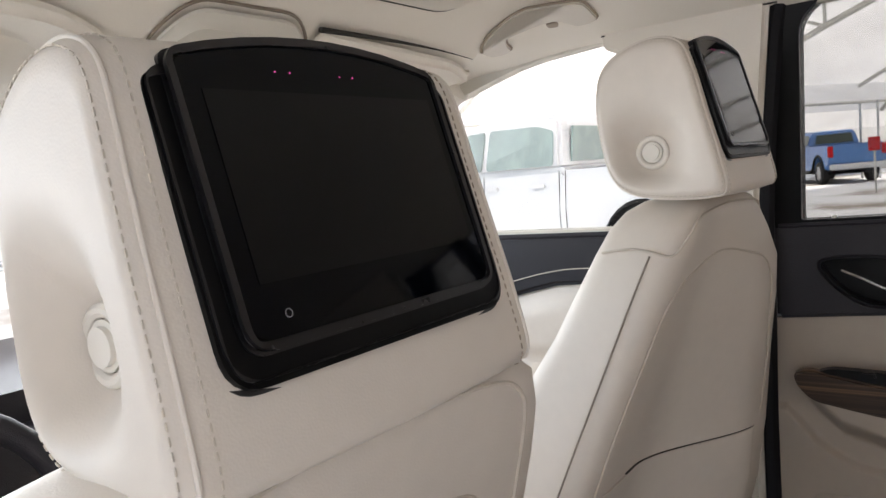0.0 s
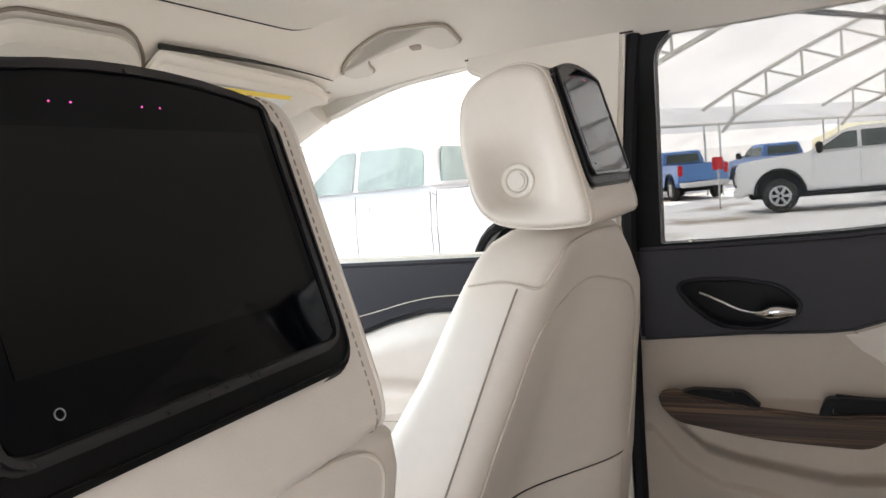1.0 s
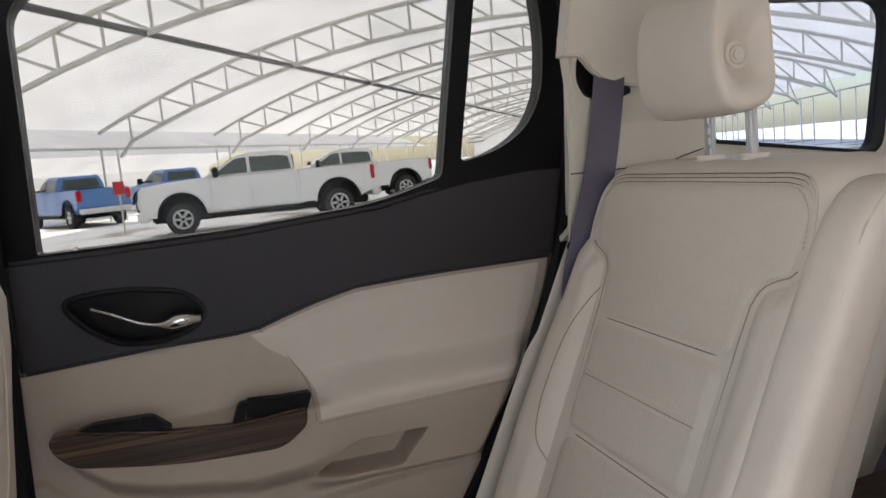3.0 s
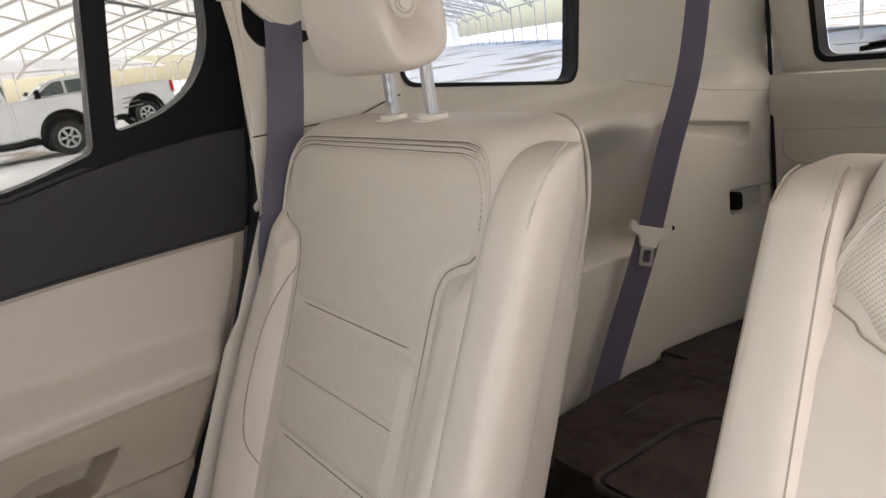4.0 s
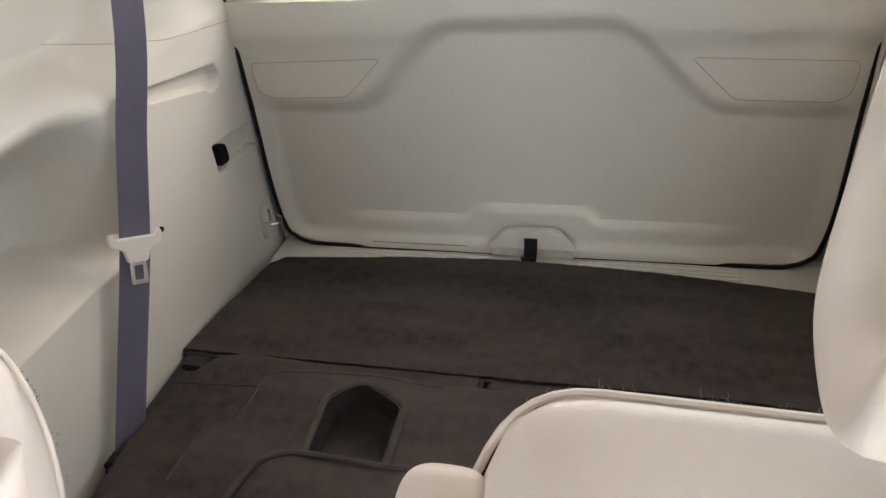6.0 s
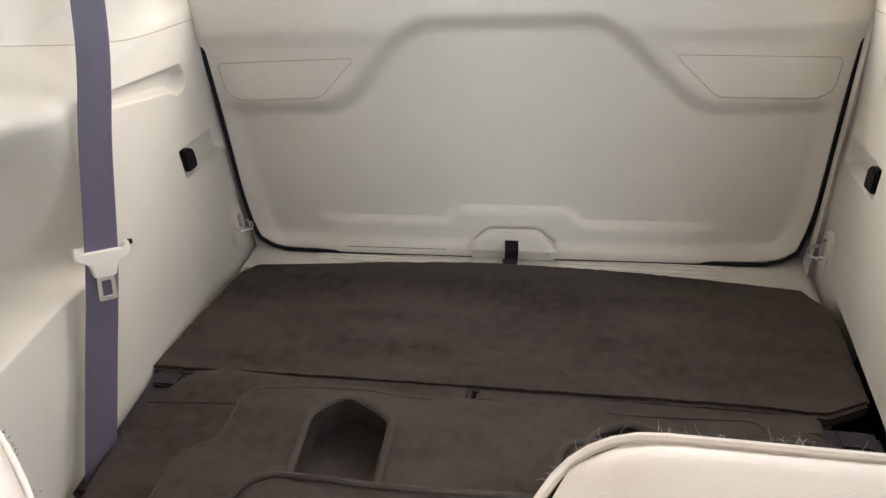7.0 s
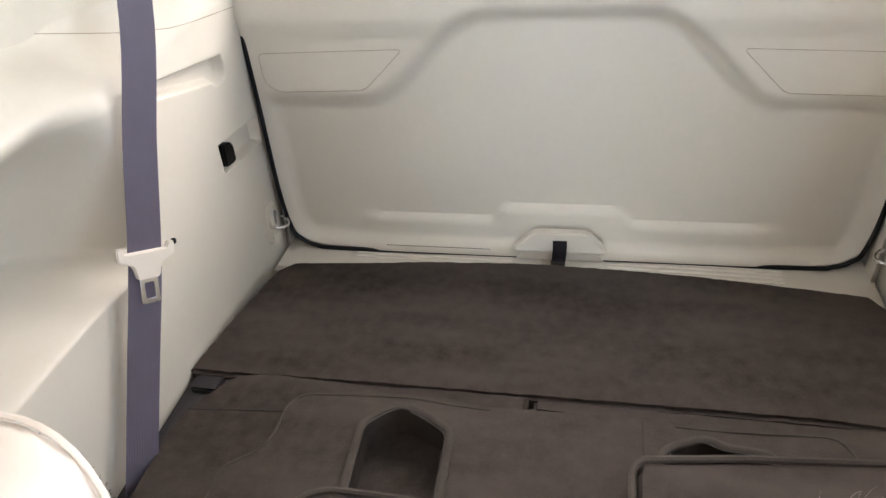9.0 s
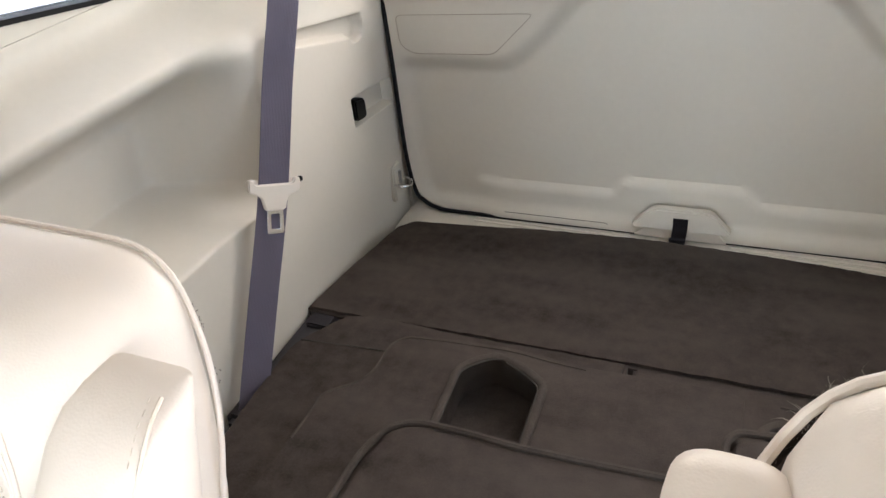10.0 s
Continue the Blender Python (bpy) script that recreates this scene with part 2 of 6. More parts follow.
def part(name, bm, material, parent=None, label="", sharp=35, kind=""):
    """One mesh object; its vertices are in world coordinates."""
    me = bpy.data.meshes.new(name)
    bmesh.ops.recalc_face_normals(bm, faces=bm.faces)
    bm.to_mesh(me)
    bm.free()
    me.materials.append(material)
    me.polygons.foreach_set("use_smooth", [True] * len(me.polygons))
    me.set_sharp_from_angle(angle=radians(sharp))
    ob = new(name, me)
    if parent is not None:
        ob.parent = parent
        ob.matrix_parent_inverse = Matrix.Translation(-Vector(parent.location)) if parent.type == "EMPTY" else Matrix.Identity(4)
    return tagged(ob, label, kind=kind)


def catmull(pts, n=6, closed=True):
    pts = [Vector(p) for p in pts]
    out, k = [], len(pts)
    for i in range(k if closed else k - 1):
        p0, p1 = pts[(i - 1) % k if closed else max(i - 1, 0)], pts[i]
        p2, p3 = pts[(i + 1) % k], pts[(i + 2) % k if closed else min(i + 2, k - 1)]
        for j in range(n):
            t = j / n
            out.append(0.5 * (2 * p1 + (p2 - p0) * t + (2 * p0 - 5 * p1 + 4 * p2 - p3) * t * t + (3 * p1 - p0 - 3 * p2 + p3) * t ** 3))
    if not closed:
        out.append(pts[-1])
    return out


def rounded(poly, r, seg=5):
    """A polygon with rounded corners; r is one radius or a list."""
    k, out = len(poly), []
    for i in range(k):
        a, b, c = Vector(poly[i - 1]), Vector(poly[i]), Vector(poly[(i + 1) % k])
        rr = r[i] if isinstance(r, (list, tuple)) else r
        d1, d2 = (a - b), (c - b)
        q = min(rr, d1.length * 0.48, d2.length * 0.48)
        if q < 1e-5:
            out.append(tuple(b))
            continue
        p, s = b + d1.normalized() * q, b + d2.normalized() * q
        for j in range(seg + 1):
            t = j / seg
            out.append(tuple((1 - t) ** 2 * p + 2 * t * (1 - t) * b + t * t * s))
    return out


def place(p, d, axis):
    u, v = p[0], p[1]
    return {"x": (d, u, v), "y": (u, d, v), "z": (u, v, d)}[axis]


def slab(poly, lo, hi, axis="x", bevel=0.0, seg=2, holes=(), warp=None, mirror=1):
    bm = bmesh.new()
    loops = []
    for lp in (poly, *holes):
        vs = [bm.verts.new(place(p, lo, axis)) for p in lp]
        loops.append(vs)
    if holes:
        es = [bm.edges.new((vs[i - 1], vs[i])) for vs in loops for i in range(len(vs))]
        bmesh.ops.triangle_fill(bm, edges=es, use_beauty=True)
    else:
        bm.faces.new(loops[0])
    ret = bmesh.ops.extrude_face_region(bm, geom=list(bm.faces))
    k = "xyz".index(axis)
    for g in ret["geom"]:
        if isinstance(g, bmesh.types.BMVert):
            g.co[k] = hi
    bmesh.ops.recalc_face_normals(bm, faces=bm.faces)
    if bevel:
        es = [e for e in bm.edges if len(e.link_faces) == 2 and e.calc_face_angle(0) > 1.0]
        bmesh.ops.bevel(bm, geom=es, offset=bevel, segments=seg, affect="EDGES", clamp_overlap=True)
    for v in bm.verts:
        if warp:
            v.co = warp(v.co)
        v.co.x *= mirror
    return bm


def rbox(lo, hi, r=0.004, seg=2, turn=None):
    bm = bmesh.new()
    bmesh.ops.create_cube(bm, size=1)
    lo, hi = Vector(lo), Vector(hi)
    c, s = (lo + hi) / 2, hi - lo
    for v in bm.verts:
        v.co = Vector((v.co.x * s.x, v.co.y * s.y, v.co.z * s.z))
    if r:
        bmesh.ops.bevel(bm, geom=list(bm.edges), offset=min(r, min(abs(q) for q in s) * 0.48), segments=seg, affect="EDGES")
    for v in bm.verts:
        v.co = (turn @ v.co if turn else v.co) + c
    return bm


def loft(rings, cap=True, closed=True):
    bm = bmesh.new()
    vs = [[bm.verts.new(p) for p in r] for r in rings]
    n = len(rings[0])
    for a, b in zip(vs, vs[1:]):
        for i in range(n if closed else n - 1):
            j = (i + 1) % n
            bm.faces.new((a[i], a[j], b[j], b[i]))
    if cap:
        bm.faces.new(vs[0][::-1])
        bm.faces.new(vs[-1])
    return bm


def tube(pts, r, n=8, closed=False, flat=1.0):
    pts = [Vector(p) for p in pts]
    rings, k = [], len(pts)
    up = Vector((0.31, 0.17, 0.93)).normalized()
    for i, p in enumerate(pts):
        a = pts[(i - 1) % k] if (closed or i) else p
        b = pts[(i + 1) % k] if (closed or i < k - 1) else p
        d = (b - a).normalized()
        s = d.cross(up)
        s = s.normalized() if s.length > 1e-4 else d.orthogonal().normalized()
        w = s.cross(d)
        rr = r[i] if isinstance(r, (list, tuple)) else r
        rings.append([p + rr * (math.cos(2 * math.pi * j / n) * s + flat * math.sin(2 * math.pi * j / n) * w) for j in range(n)])
    if closed:
        rings.append(rings[0])
        return loft(rings, cap=False)
    return loft(rings)


def join(*bms):
    bm = bmesh.new()
    for b in bms:
        me = bpy.data.meshes.new("tmp")
        b.to_mesh(me)
        b.free()
        bm.from_mesh(me)
        bpy.data.meshes.remove(me)
    return bm


def moved(bm, m):
    for v in bm.verts:
        v.co = m @ v.co
    return bm


def disc(c, axis_dir, r, depth, n=24, bevel=0.0):
    bm = bmesh.new()
    bmesh.ops.create_cone(bm, cap_ends=True, segments=n, radius1=r, radius2=r, depth=depth)
    if bevel:
        es = [e for e in bm.edges if e.calc_face_angle(0) > 1.0]
        bmesh.ops.bevel(bm, geom=es, offset=bevel, segments=2, affect="EDGES")
    q = Vector(axis_dir).to_track_quat("Z", "Y").to_matrix().to_4x4()
    return moved(bm, Matrix.Translation(c) @ q)


def ring(c, axis_dir, r, t, n=28, m=8):
    q = Vector(axis_dir).to_track_quat("Z", "Y").to_matrix().to_4x4()
    pts = [Matrix.Translation(c) @ q @ Vector((r * math.cos(2 * math.pi * i / n), r * math.sin(2 * math.pi * i / n), 0)) for i in range(n)]
    return tube(pts, t, m, closed=True)


def field(u0, u1, nu, v0, v1, nv, fn, thick):
    """A sheet of fn(u, v) -> point, made thick along a vector."""
    bm = bmesh.new()
    t = Vector(thick or (0, 0, 0))
    g = [[Vector(fn(u0 + (u1 - u0) * i / nu, v0 + (v1 - v0) * j / nv)) for j in range(nv + 1)] for i in range(nu + 1)]
    a = [[bm.verts.new(p) for p in r] for r in g]
    if thick is None:
        for i in range(nu):
            for j in range(nv):
                bm.faces.new((a[i][j], a[i + 1][j], a[i + 1][j + 1], a[i][j + 1]))
        return bm
    b = [[bm.verts.new(p + t) for p in r] for r in g]
    for i in range(nu):
        for j in range(nv):
            bm.faces.new((a[i][j], a[i + 1][j], a[i + 1][j + 1], a[i][j + 1]))
            bm.faces.new((b[i][j], b[i][j + 1], b[i + 1][j + 1], b[i + 1][j]))
    for i in range(nu):
        bm.faces.new((a[i][0], b[i][0], b[i + 1][0], a[i + 1][0]))
        bm.faces.new((a[i][nv], a[i + 1][nv], b[i + 1][nv], b[i][nv]))
    for j in range(nv):
        bm.faces.new((a[0][j], a[0][j + 1], b[0][j + 1], b[0][j]))
        bm.faces.new((a[nu][j], b[nu][j], b[nu][j + 1], a[nu][j + 1]))
    return bm


def strap(pts, width, thick=0.0014, rows=4):
    """A flat webbing through pts; width is a vector across it."""
    w = Vector(width)
    pts = catmull(pts, 6, closed=False)
    rings = []
    for i, p in enumerate(pts):
        d = (pts[min(i + 1, len(pts) - 1)] - pts[max(i - 1, 0)]).normalized()
        nrm = d.cross(w).normalized() * thick
        front = [p - w / 2 + w * k / 40 + nrm * (1.0 if k % 2 else 0.72) for k in range(41)]
        back = [p + w / 2 - w * k / 40 - nrm * (1.0 if k % 2 else 0.72) for k in range(41)]
        rings.append(front + back)
    return loft(rings)


def stitches(pts, step, length, r, nrm=(0, 0, 0)):
    """Short thread stitches along a line."""
    pts = [Vector(p) for p in pts]
    bm = bmesh.new()
    acc, q = 0.0, 0.0
    for a, b in zip(pts, pts[1:]):
        d = (b - a)
        L = d.length
        if L < 1e-6:
            continue
        d /= L
        while q < acc + L:
            c = a + d * (q - acc)
            s = d.orthogonal().normalized()
            w = d.cross(s)
            lo, hi = c - d * length / 2, c + d * length / 2
            va = [bm.verts.new(lo + r * (s * x + w * y)) for x, y in ((1, 0), (0, 1), (-1, 0), (0, -1))]
            vm = [bm.verts.new(c + r * 1.3 * (s * x + w * y)) for x, y in ((1, 0), (0, 1), (-1, 0), (0, -1))]
            vb = [bm.verts.new(hi + r * (s * x + w * y)) for x, y in ((1, 0), (0, 1), (-1, 0), (0, -1))]
            for A, B in ((va, vm), (vm, vb)):
                for i in range(4):
                    bm.faces.new((A[i], A[(i + 1) % 4], B[(i + 1) % 4], B[i]))
            q += step
        acc += L
    return bm


def smooth(t):
    t = max(0.0, min(1.0, t))
    return t * t * (3 - 2 * t)


# ---- the vehicle's shell ----
def roof_z(x, y):
    return 1.752 - 0.070 * (abs(x) / 0.70) ** 3.5 - (0.153 - 0.08 * x * x) * (1 - 0.85 * smooth((abs(x) - 0.48) / 0.12)) * smooth((y - 0.70) / 0.24) - 0.015 * smooth((y - 0.90) / 0.3) - 0.03 * smooth((-y - 1.0) / 0.5)


headliner = thing("ceiling", (0, 0, 1.75), "beige cloth headliner of the vehicle", "headliner", kind="structure")
part("lining", field(-0.715, 0.715, 36, -1.50, 1.16, 60, lambda x, y: (x, y, roof_z(x, y)), (0, 0, 0.03)), HEADLINER, headliner)
roof = tagged(part("roof", field(-0.80, 0.80, 12, -1.62, 1.20, 20, lambda x, y: (x, y, roof_z(x * 0.85, y) + 0.045), (0, 0, 0.01)), WHITE_PAINT),
              "white painted steel roof over the headliner", "roof", kind="structure")

floor = tagged(part("floor", rbox((-0.78, -1.66, 0.38), (0.78, 1.75, 0.42), 0.005), CARPET),
               "dark brown carpeted vehicle floor", "floor", kind="structure")
tunnel = tagged(part("floor_tunnel", rbox((-0.12, -1.0, 0.415), (0.12, 1.4, 0.50), 0.03, 3), CARPET), "low carpeted hump along the vehicle floor", "floor", kind="structure")

# closed sunroof blind in the headliner
blind = thing("sunroof_blind", (0, 0.3, 1.73), "beige sliding blind closing the sunroof opening", "sunroof blind")
OUT = rounded([(-0.395, -0.35), (0.395, -0.35), (0.395, 0.775), (-0.395, 0.775)], 0.09, 8)
INN = rounded([(-0.391, -0.346), (0.391, -0.346), (0.391, 0.7715), (-0.391, 0.7715)], 0.087, 8)
on_roof = lambda d: (lambda c: Vector((c.x, c.y, roof_z(c.x, c.y) + c.z + d)))
part("gap_seal", slab(OUT, -0.002, 0.01, "z", holes=[INN], warp=on_roof(-0.002)), RUBBER, blind, "dark rubber seal")
part("panel", slab(INN, -0.006, 0.004, "z", 0.002, warp=on_roof(-0.002)), HEADLINER, blind)
part("panel_groove", tube([(x, 0.66, roof_z(x, 0.66) - 0.0075) for x in np.linspace(-0.35, 0.35, 20)], 0.0012, 6), GAP, blind)


def quarter(s, side):
    """Side trim behind the rear door: s is +1 or -1."""
    # lower trim with the scooped arm ledge
    def xs(y, z):
        ledge = 1.03 - 0.02 * smooth((-y - 1.0) / 0.2)
        front = smooth((y + 1.16) / 0.11)
        scoop = front * smooth((z - ledge) / 0.05)
        base = 0.557 + 0.028 * smooth((0.95 - z) / 0.2) * 0.3 - 0.012 * smooth((z - 1.08) / 0.25) * (1 - front)
        a = (-1.397 - y) / 0.155
        sock = smooth(a / 0.05) * smooth((1 - a) / 0.06) * smooth((z - 1.020 + 0.016 * a) / 0.006) * smooth((1.076 - 0.019 * a - z) / 0.006)
        g = (-1.17 - y) / 0.30
        slot = smooth(g / 0.3) * smooth((1 - g) / 0.05) * smooth((0.010 + 0.013 * g - abs(z - 1.253 + 0.069 * g)) / 0.009)
        hook_end = smooth((0.024 - math.hypot((y + 1.447) * 0.9, z - 1.184)) / 0.010)
        base += 0.020 * sock + 0.019 * max(slot, hook_end)
        if s < 0:
            base += 0.09 * smooth((0.803 - z) / 0.012) * smooth((y + 1.44) / 0.03)
        sill = 0.075 * smooth((z - 1.25) / 0.085) * smooth((y + 1.42) / 0.30)
        low = base + scoop * (0.160 - 0.160 * smooth((z - 1.17) / 0.125)) + 0.12 * smooth((y + 0.74) / 0.22) * (1 - smooth((z - 1.25) / 0.085)) + sill
        high = 0.575 + 0.09 * smooth((y + 1.45) / 0.35) - 0.12 * (z - 1.36) - 0.003
        return low + (high - low) * smooth((z - 1.275) / 0.07)
    t = thing("wall_side_trim" if s > 0 else "wall_side_trim_left", (s * 0.6, -1.0, 0.6),
              "beige moulded plastic side trim beside the cargo space", "trim panel", kind="structure")
    part("lower_panel", field(0, 1, 240, 0, 1, 200, lambda u, v: (lambda y, z: (s * xs(y, z), y, z))(float(np.interp(u, [0, 0.6, 1], [-1.575, -1.15, -0.445])), float(np.interp(v, [0, 0.10, 0.24, 0.86, 1], [0.42, 0.78, 1.0, 1.27, 1.350]))), (s * 0.02, 0, 0)), PLASTIC, t)
    # upper part with the quarter window
    hole = rounded([(-0.70, 1.398), (-1.094, 1.344), (-1.102, 1.63), (-0.69, 1.64)], [0.03, 0.038, 0.06, 0.05], 6)
    lean = lambda c: Vector((c.x + (0.575 + 0.09 * smooth((c.y + 1.45) / 0.35)) - 0.10 * (c.z - 1.36) * 1.2, c.y, c.z))
    outer = [(-0.452, 1.30), (-1.575, 1.30), (-1.585, 1.50), (-1.54, 1.735), (-0.452, 1.735)]
    dens = []
    for a, b in zip(outer, outer[1:] + outer[:1]):
        for i in range(10):
            dens.append((a[0] + (b[0] - a[0]) * i / 10, a[1] + (b[1] - a[1]) * i / 10))
    part("upper_panel", slab(dens, 0.0, 0.03, "x", holes=[hole], warp=lean, mirror=s), PLASTIC, t)
    line_z = lambda y: float(np.interp(y, [-1.565, -1.35, -1.28, -1.17], [1.256, 1.290, 1.308, 1.346]))
    part("parting_line", tube([(s * (xs(y, line_z(y)) - 0.0002), y, line_z(y)) for y in np.linspace(-1.565, -1.175, 40)], 0.0006, 6), SEAM, t)
    hole2 = rounded([(-0.707, 1.404), (-1.088, 1.351), (-1.096, 1.623), (-0.70, 1.628)], [0.025, 0.034, 0.055, 0.045], 6)
    part("rubber_surround", slab(hole, -0.003, 0.034, "x", holes=[hole2], warp=lean, mirror=s), RUBBER, t, "black rubber window surround")
    w = thing("window_quarter" if s > 0 else "window_quarter_left", (s * 0.66, -0.95, 1.4), "tinted rear quarter window glass in a black surround", "window", kind="structure")
    part("pane", slab(hole2, 0.018, 0.022, "x", warp=lean, mirror=s), TINT, w).visible_shadow = False
    # recessed details
    part("socket_cap", slab(rounded([(-1.404, 1.070), (-1.440, 1.062), (-1.439, 1.024), (-1.402, 1.030)], 0.010, 5), -0.004, 0.018, "x", 0.003, warp=lambda c: Vector((0.557 + c.x, c.y, c.z)), mirror=s), BLACK, t, "black rubber power socket cap")
    if s < 0:
        part("storage_well", slab([(-1.42, 0.45), (-1.42, 0.797), (-0.90, 0.797), (-0.90, 0.45)], 0.615, 0.62, "x", mirror=s), BLACK, t, "dark open storage well")
    hk = thing("tie_down_hook", (s * 0.54, -1.53, 0.84), "bright metal cargo tie-down loop on the side trim", "hook", group="cargo tie-downs")
    part("base", slab(rounded([(-1.495, 0.80), (-1.545, 0.80), (-1.54, 0.885), (-1.50, 0.885)], 0.018, 5), 0.5525, 0.566, "x", 0.003, mirror=s), PLASTIC, hk)
    part("loop", moved(tube(catmull([(0.555, -1.50, 0.845), (0.537, -1.502, 0.842), (0.528, -1.52, 0.838), (0.537, -1.536, 0.842), (0.555, -1.538, 0.845)], 5, False), 0.0032, 8), Matrix.Diagonal((s, 1, 1, 1))), CHROME, hk)
    part("stud", moved(tube([(0.552, -1.52, 0.84), (0.550, -1.52, 0.868)], 0.004, 8), Matrix.Diagonal((s, 1, 1, 1))), STEEL, hk)
    return t


quarter(1, "right")
quarter(-1, "left")
for s in (1, -1):
    tagged(part("body_side", slab([(-0.52, 0.2), (-1.66, 0.3), (-1.68, 1.32), (-0.52, 1.32)], 0.745, 0.785, "x", mirror=s), WHITE_PAINT),
           "white painted outer body side behind the rear door", "body panel", kind="structure")

# rear lift gate


def gate_edge(z):
    p = [(0.771, 0.455), (0.775, 0.490), (0.79, 0.517), (0.81, 0.532), (0.85, 0.541), (0.90, 0.545), (1.09, 0.547), (1.30, 0.553)]
    return float(np.interp(z, [a for a, b in p], [b for a, b in p]))


def gate_y(x, z):
    ax = abs(x)
    crest = 1.085 + 0.155 * smooth((0.345 - ax) / 0.215)
    raised = smooth((crest - z) / 0.048 + 0.5)
    lip = smooth((z - 1.19) / 0.05)
    ridge = 0.838 + 0.030 * smooth((0.135 - ax) / 0.035)
    low = smooth((ridge - z) / 0.014 + 0.5)
    fade = smooth((0.42 - ax) / 0.08)
    return -1.548 - 0.021 * raised + 0.012 * lip * (1 - raised) + 0.011 * low * fade + 0.020 * raised * max(smooth((ax - gate_edge(z) + 0.035) / 0.035), smooth((0.800 - z) / 0.028)) - 0.05 * smooth((z - 1.24) / 0.3)


gate = thing("door_liftgate", (0, -1.57, 0.76), "beige moulded lining of the closed rear liftgate", "liftgate", kind="structure")
part("lining", field(0, 1, 110, 0, 1, 70, lambda u, v: ((2 * u - 1) * gate_edge(0.771 + 0.519 * v), gate_y((2 * u - 1) * gate_edge(0.771 + 0.519 * v), 0.771 + 0.519 * v), 0.771 + 0.519 * v), (0, -0.03, 0)), PLASTIC, gate)
seal_pts = catmull([(0.50, -1.50, 1.715), (0.552, -1.548, 1.50), (0.552, -1.55, 1.30), (0.546, -1.546, 1.09), (0.544, -1.546, 0.90), (0.532, -1.544, 0.81), (0.516, -1.5435, 0.788), (0.490, -1.543, 0.775), (0.42, -1.543, 0.769), (0, -1.543, 0.770),
                    (-0.42, -1.543, 0.769), (-0.490, -1.543, 0.775), (-0.516, -1.5435, 0.788), (-0.532, -1.544, 0.81), (-0.544, -1.546, 0.90), (-0.546, -1.546, 1.09), (-0.552, -1.55, 1.30), (-0.552, -1.548, 1.50), (-0.50, -1.50, 1.715)], 8, False)
part("weather_seal", tube(seal_pts, 0.0042, 8), RUBBER, gate, "black rubber weather seal")
cover = rounded([(0.092, 0.792), (0.050, 0.836), (-0.052, 0.836), (-0.092, 0.792)], 0.012, 4)
part("latch_cover", slab(cover, -1.545, -1.526, "y", 0.004), PLASTIC, gate)
part("latch_shadow", slab(rounded([(0.085, 0.768), (0.065, 0.788), (-0.065, 0.788), (-0.085, 0.768)], 0.006, 3), -1.550, -1.536, "y", 0.002), PALE, gate)
for s in (1, -1):
    plate = rounded([(s * 0.528, 1.175), (s * 0.27, 1.182), (s * 0.345, 1.108), (s * 0.50, 1.104), (s * 0.525, 1.12)], 0.012, 4)
    part("access_cover_line", tube([(p[0], gate_y(p[0], p[1]) + 0.0005, p[1]) for p in plate], 0.0005, 6, closed=True), SEAM, gate)
part("panel_clip_line", tube([(x, gate_y(x, 0.782) + 0.0006, 0.782) for x in np.linspace(0.34, 0.135, 12)] + [(0.135, gate_y(0.135, 0.768) + 0.0006, 0.768)], 0.0006, 6), GAP, gate)
# upper frame and glass of the liftgate
lean_g = lambda c: Vector((c.x, c.y - 0.022 + 0.30 * (c.z - 1.29) ** 1.0 - 0.0, c.z))
frame_o = [(0.545, 1.292), (0.552, 1.5), (0.50, 1.735), (0.0, 1.745), (-0.50, 1.735), (-0.552, 1.5), (-0.545, 1.292), (0.0, 1.292)]
frame_h = rounded([(0.475, 1.305), (0.46, 1.62), (-0.46, 1.62), (-0.475, 1.305)], 0.03, 6)
part("window_frame", slab(frame_o, -1.60, -1.57, "y", holes=[frame_h], warp=lean_g), PLASTIC, gate)
frame_h2 = rounded([(0.463, 1.317), (0.448, 1.61), (-0.448, 1.61), (-0.463, 1.317)], 0.025, 6)
part("sill_ledge", rbox((-0.55, -1.66, 1.272), (0.55, -1.585, 1.293), 0.004), PLASTIC, gate)
part("glass_surround", slab(frame_h, -1.606, -1.566, "y", holes=[frame_h2], warp=lean_g), RUBBER, gate)
rear_glass = thing("window_rear", (0, -1.6, 1.3), "rear window glass with fine heating lines", "window", kind="structure")
part("pane", slab(frame_h2, -1.612, -1.608, "y", warp=lean_g), GLASS, rear_glass).visible_shadow = False
for i in range(9):
    part("heating_line", slab([(0.45, 1.335 + 0.03 * i), (-0.45, 1.335 + 0.03 * i), (-0.45, 1.336 + 0.03 * i), (0.45, 1.336 + 0.03 * i)], -1.607, -1.6065, "y", warp=lean_g), GAP, rear_glass)
wiper = thing("rear_wiper", (0.2, -1.66, 1.33), "black rear wiper resting along the glass", "wiper")
part("arm", tube([(0.40, -1.655, 1.325), (0.2, -1.648, 1.352), (-0.02, -1.645, 1.362), (-0.06, -1.66, 1.33)], 0.007, 8), BLACK, wiper)
part("blade", tube([(0.42, -1.66, 1.320), (0.2, -1.655, 1.342), (-0.1, -1.652, 1.345)], 0.006, 6), RUBBER, wiper)
tagged(part("body_rear", slab([(-0.76, 0.25), (0.76, 0.25), (0.76, 1.25), (-0.76, 1.25)], -1.68, -1.64, "y"), WHITE_PAINT), "white painted rear body below the glass", "body panel", kind="structure")
strap_t = thing("latch_strap", (0, -1.54, 0.8), "short dark webbing loop at the liftgate latch", "strap")
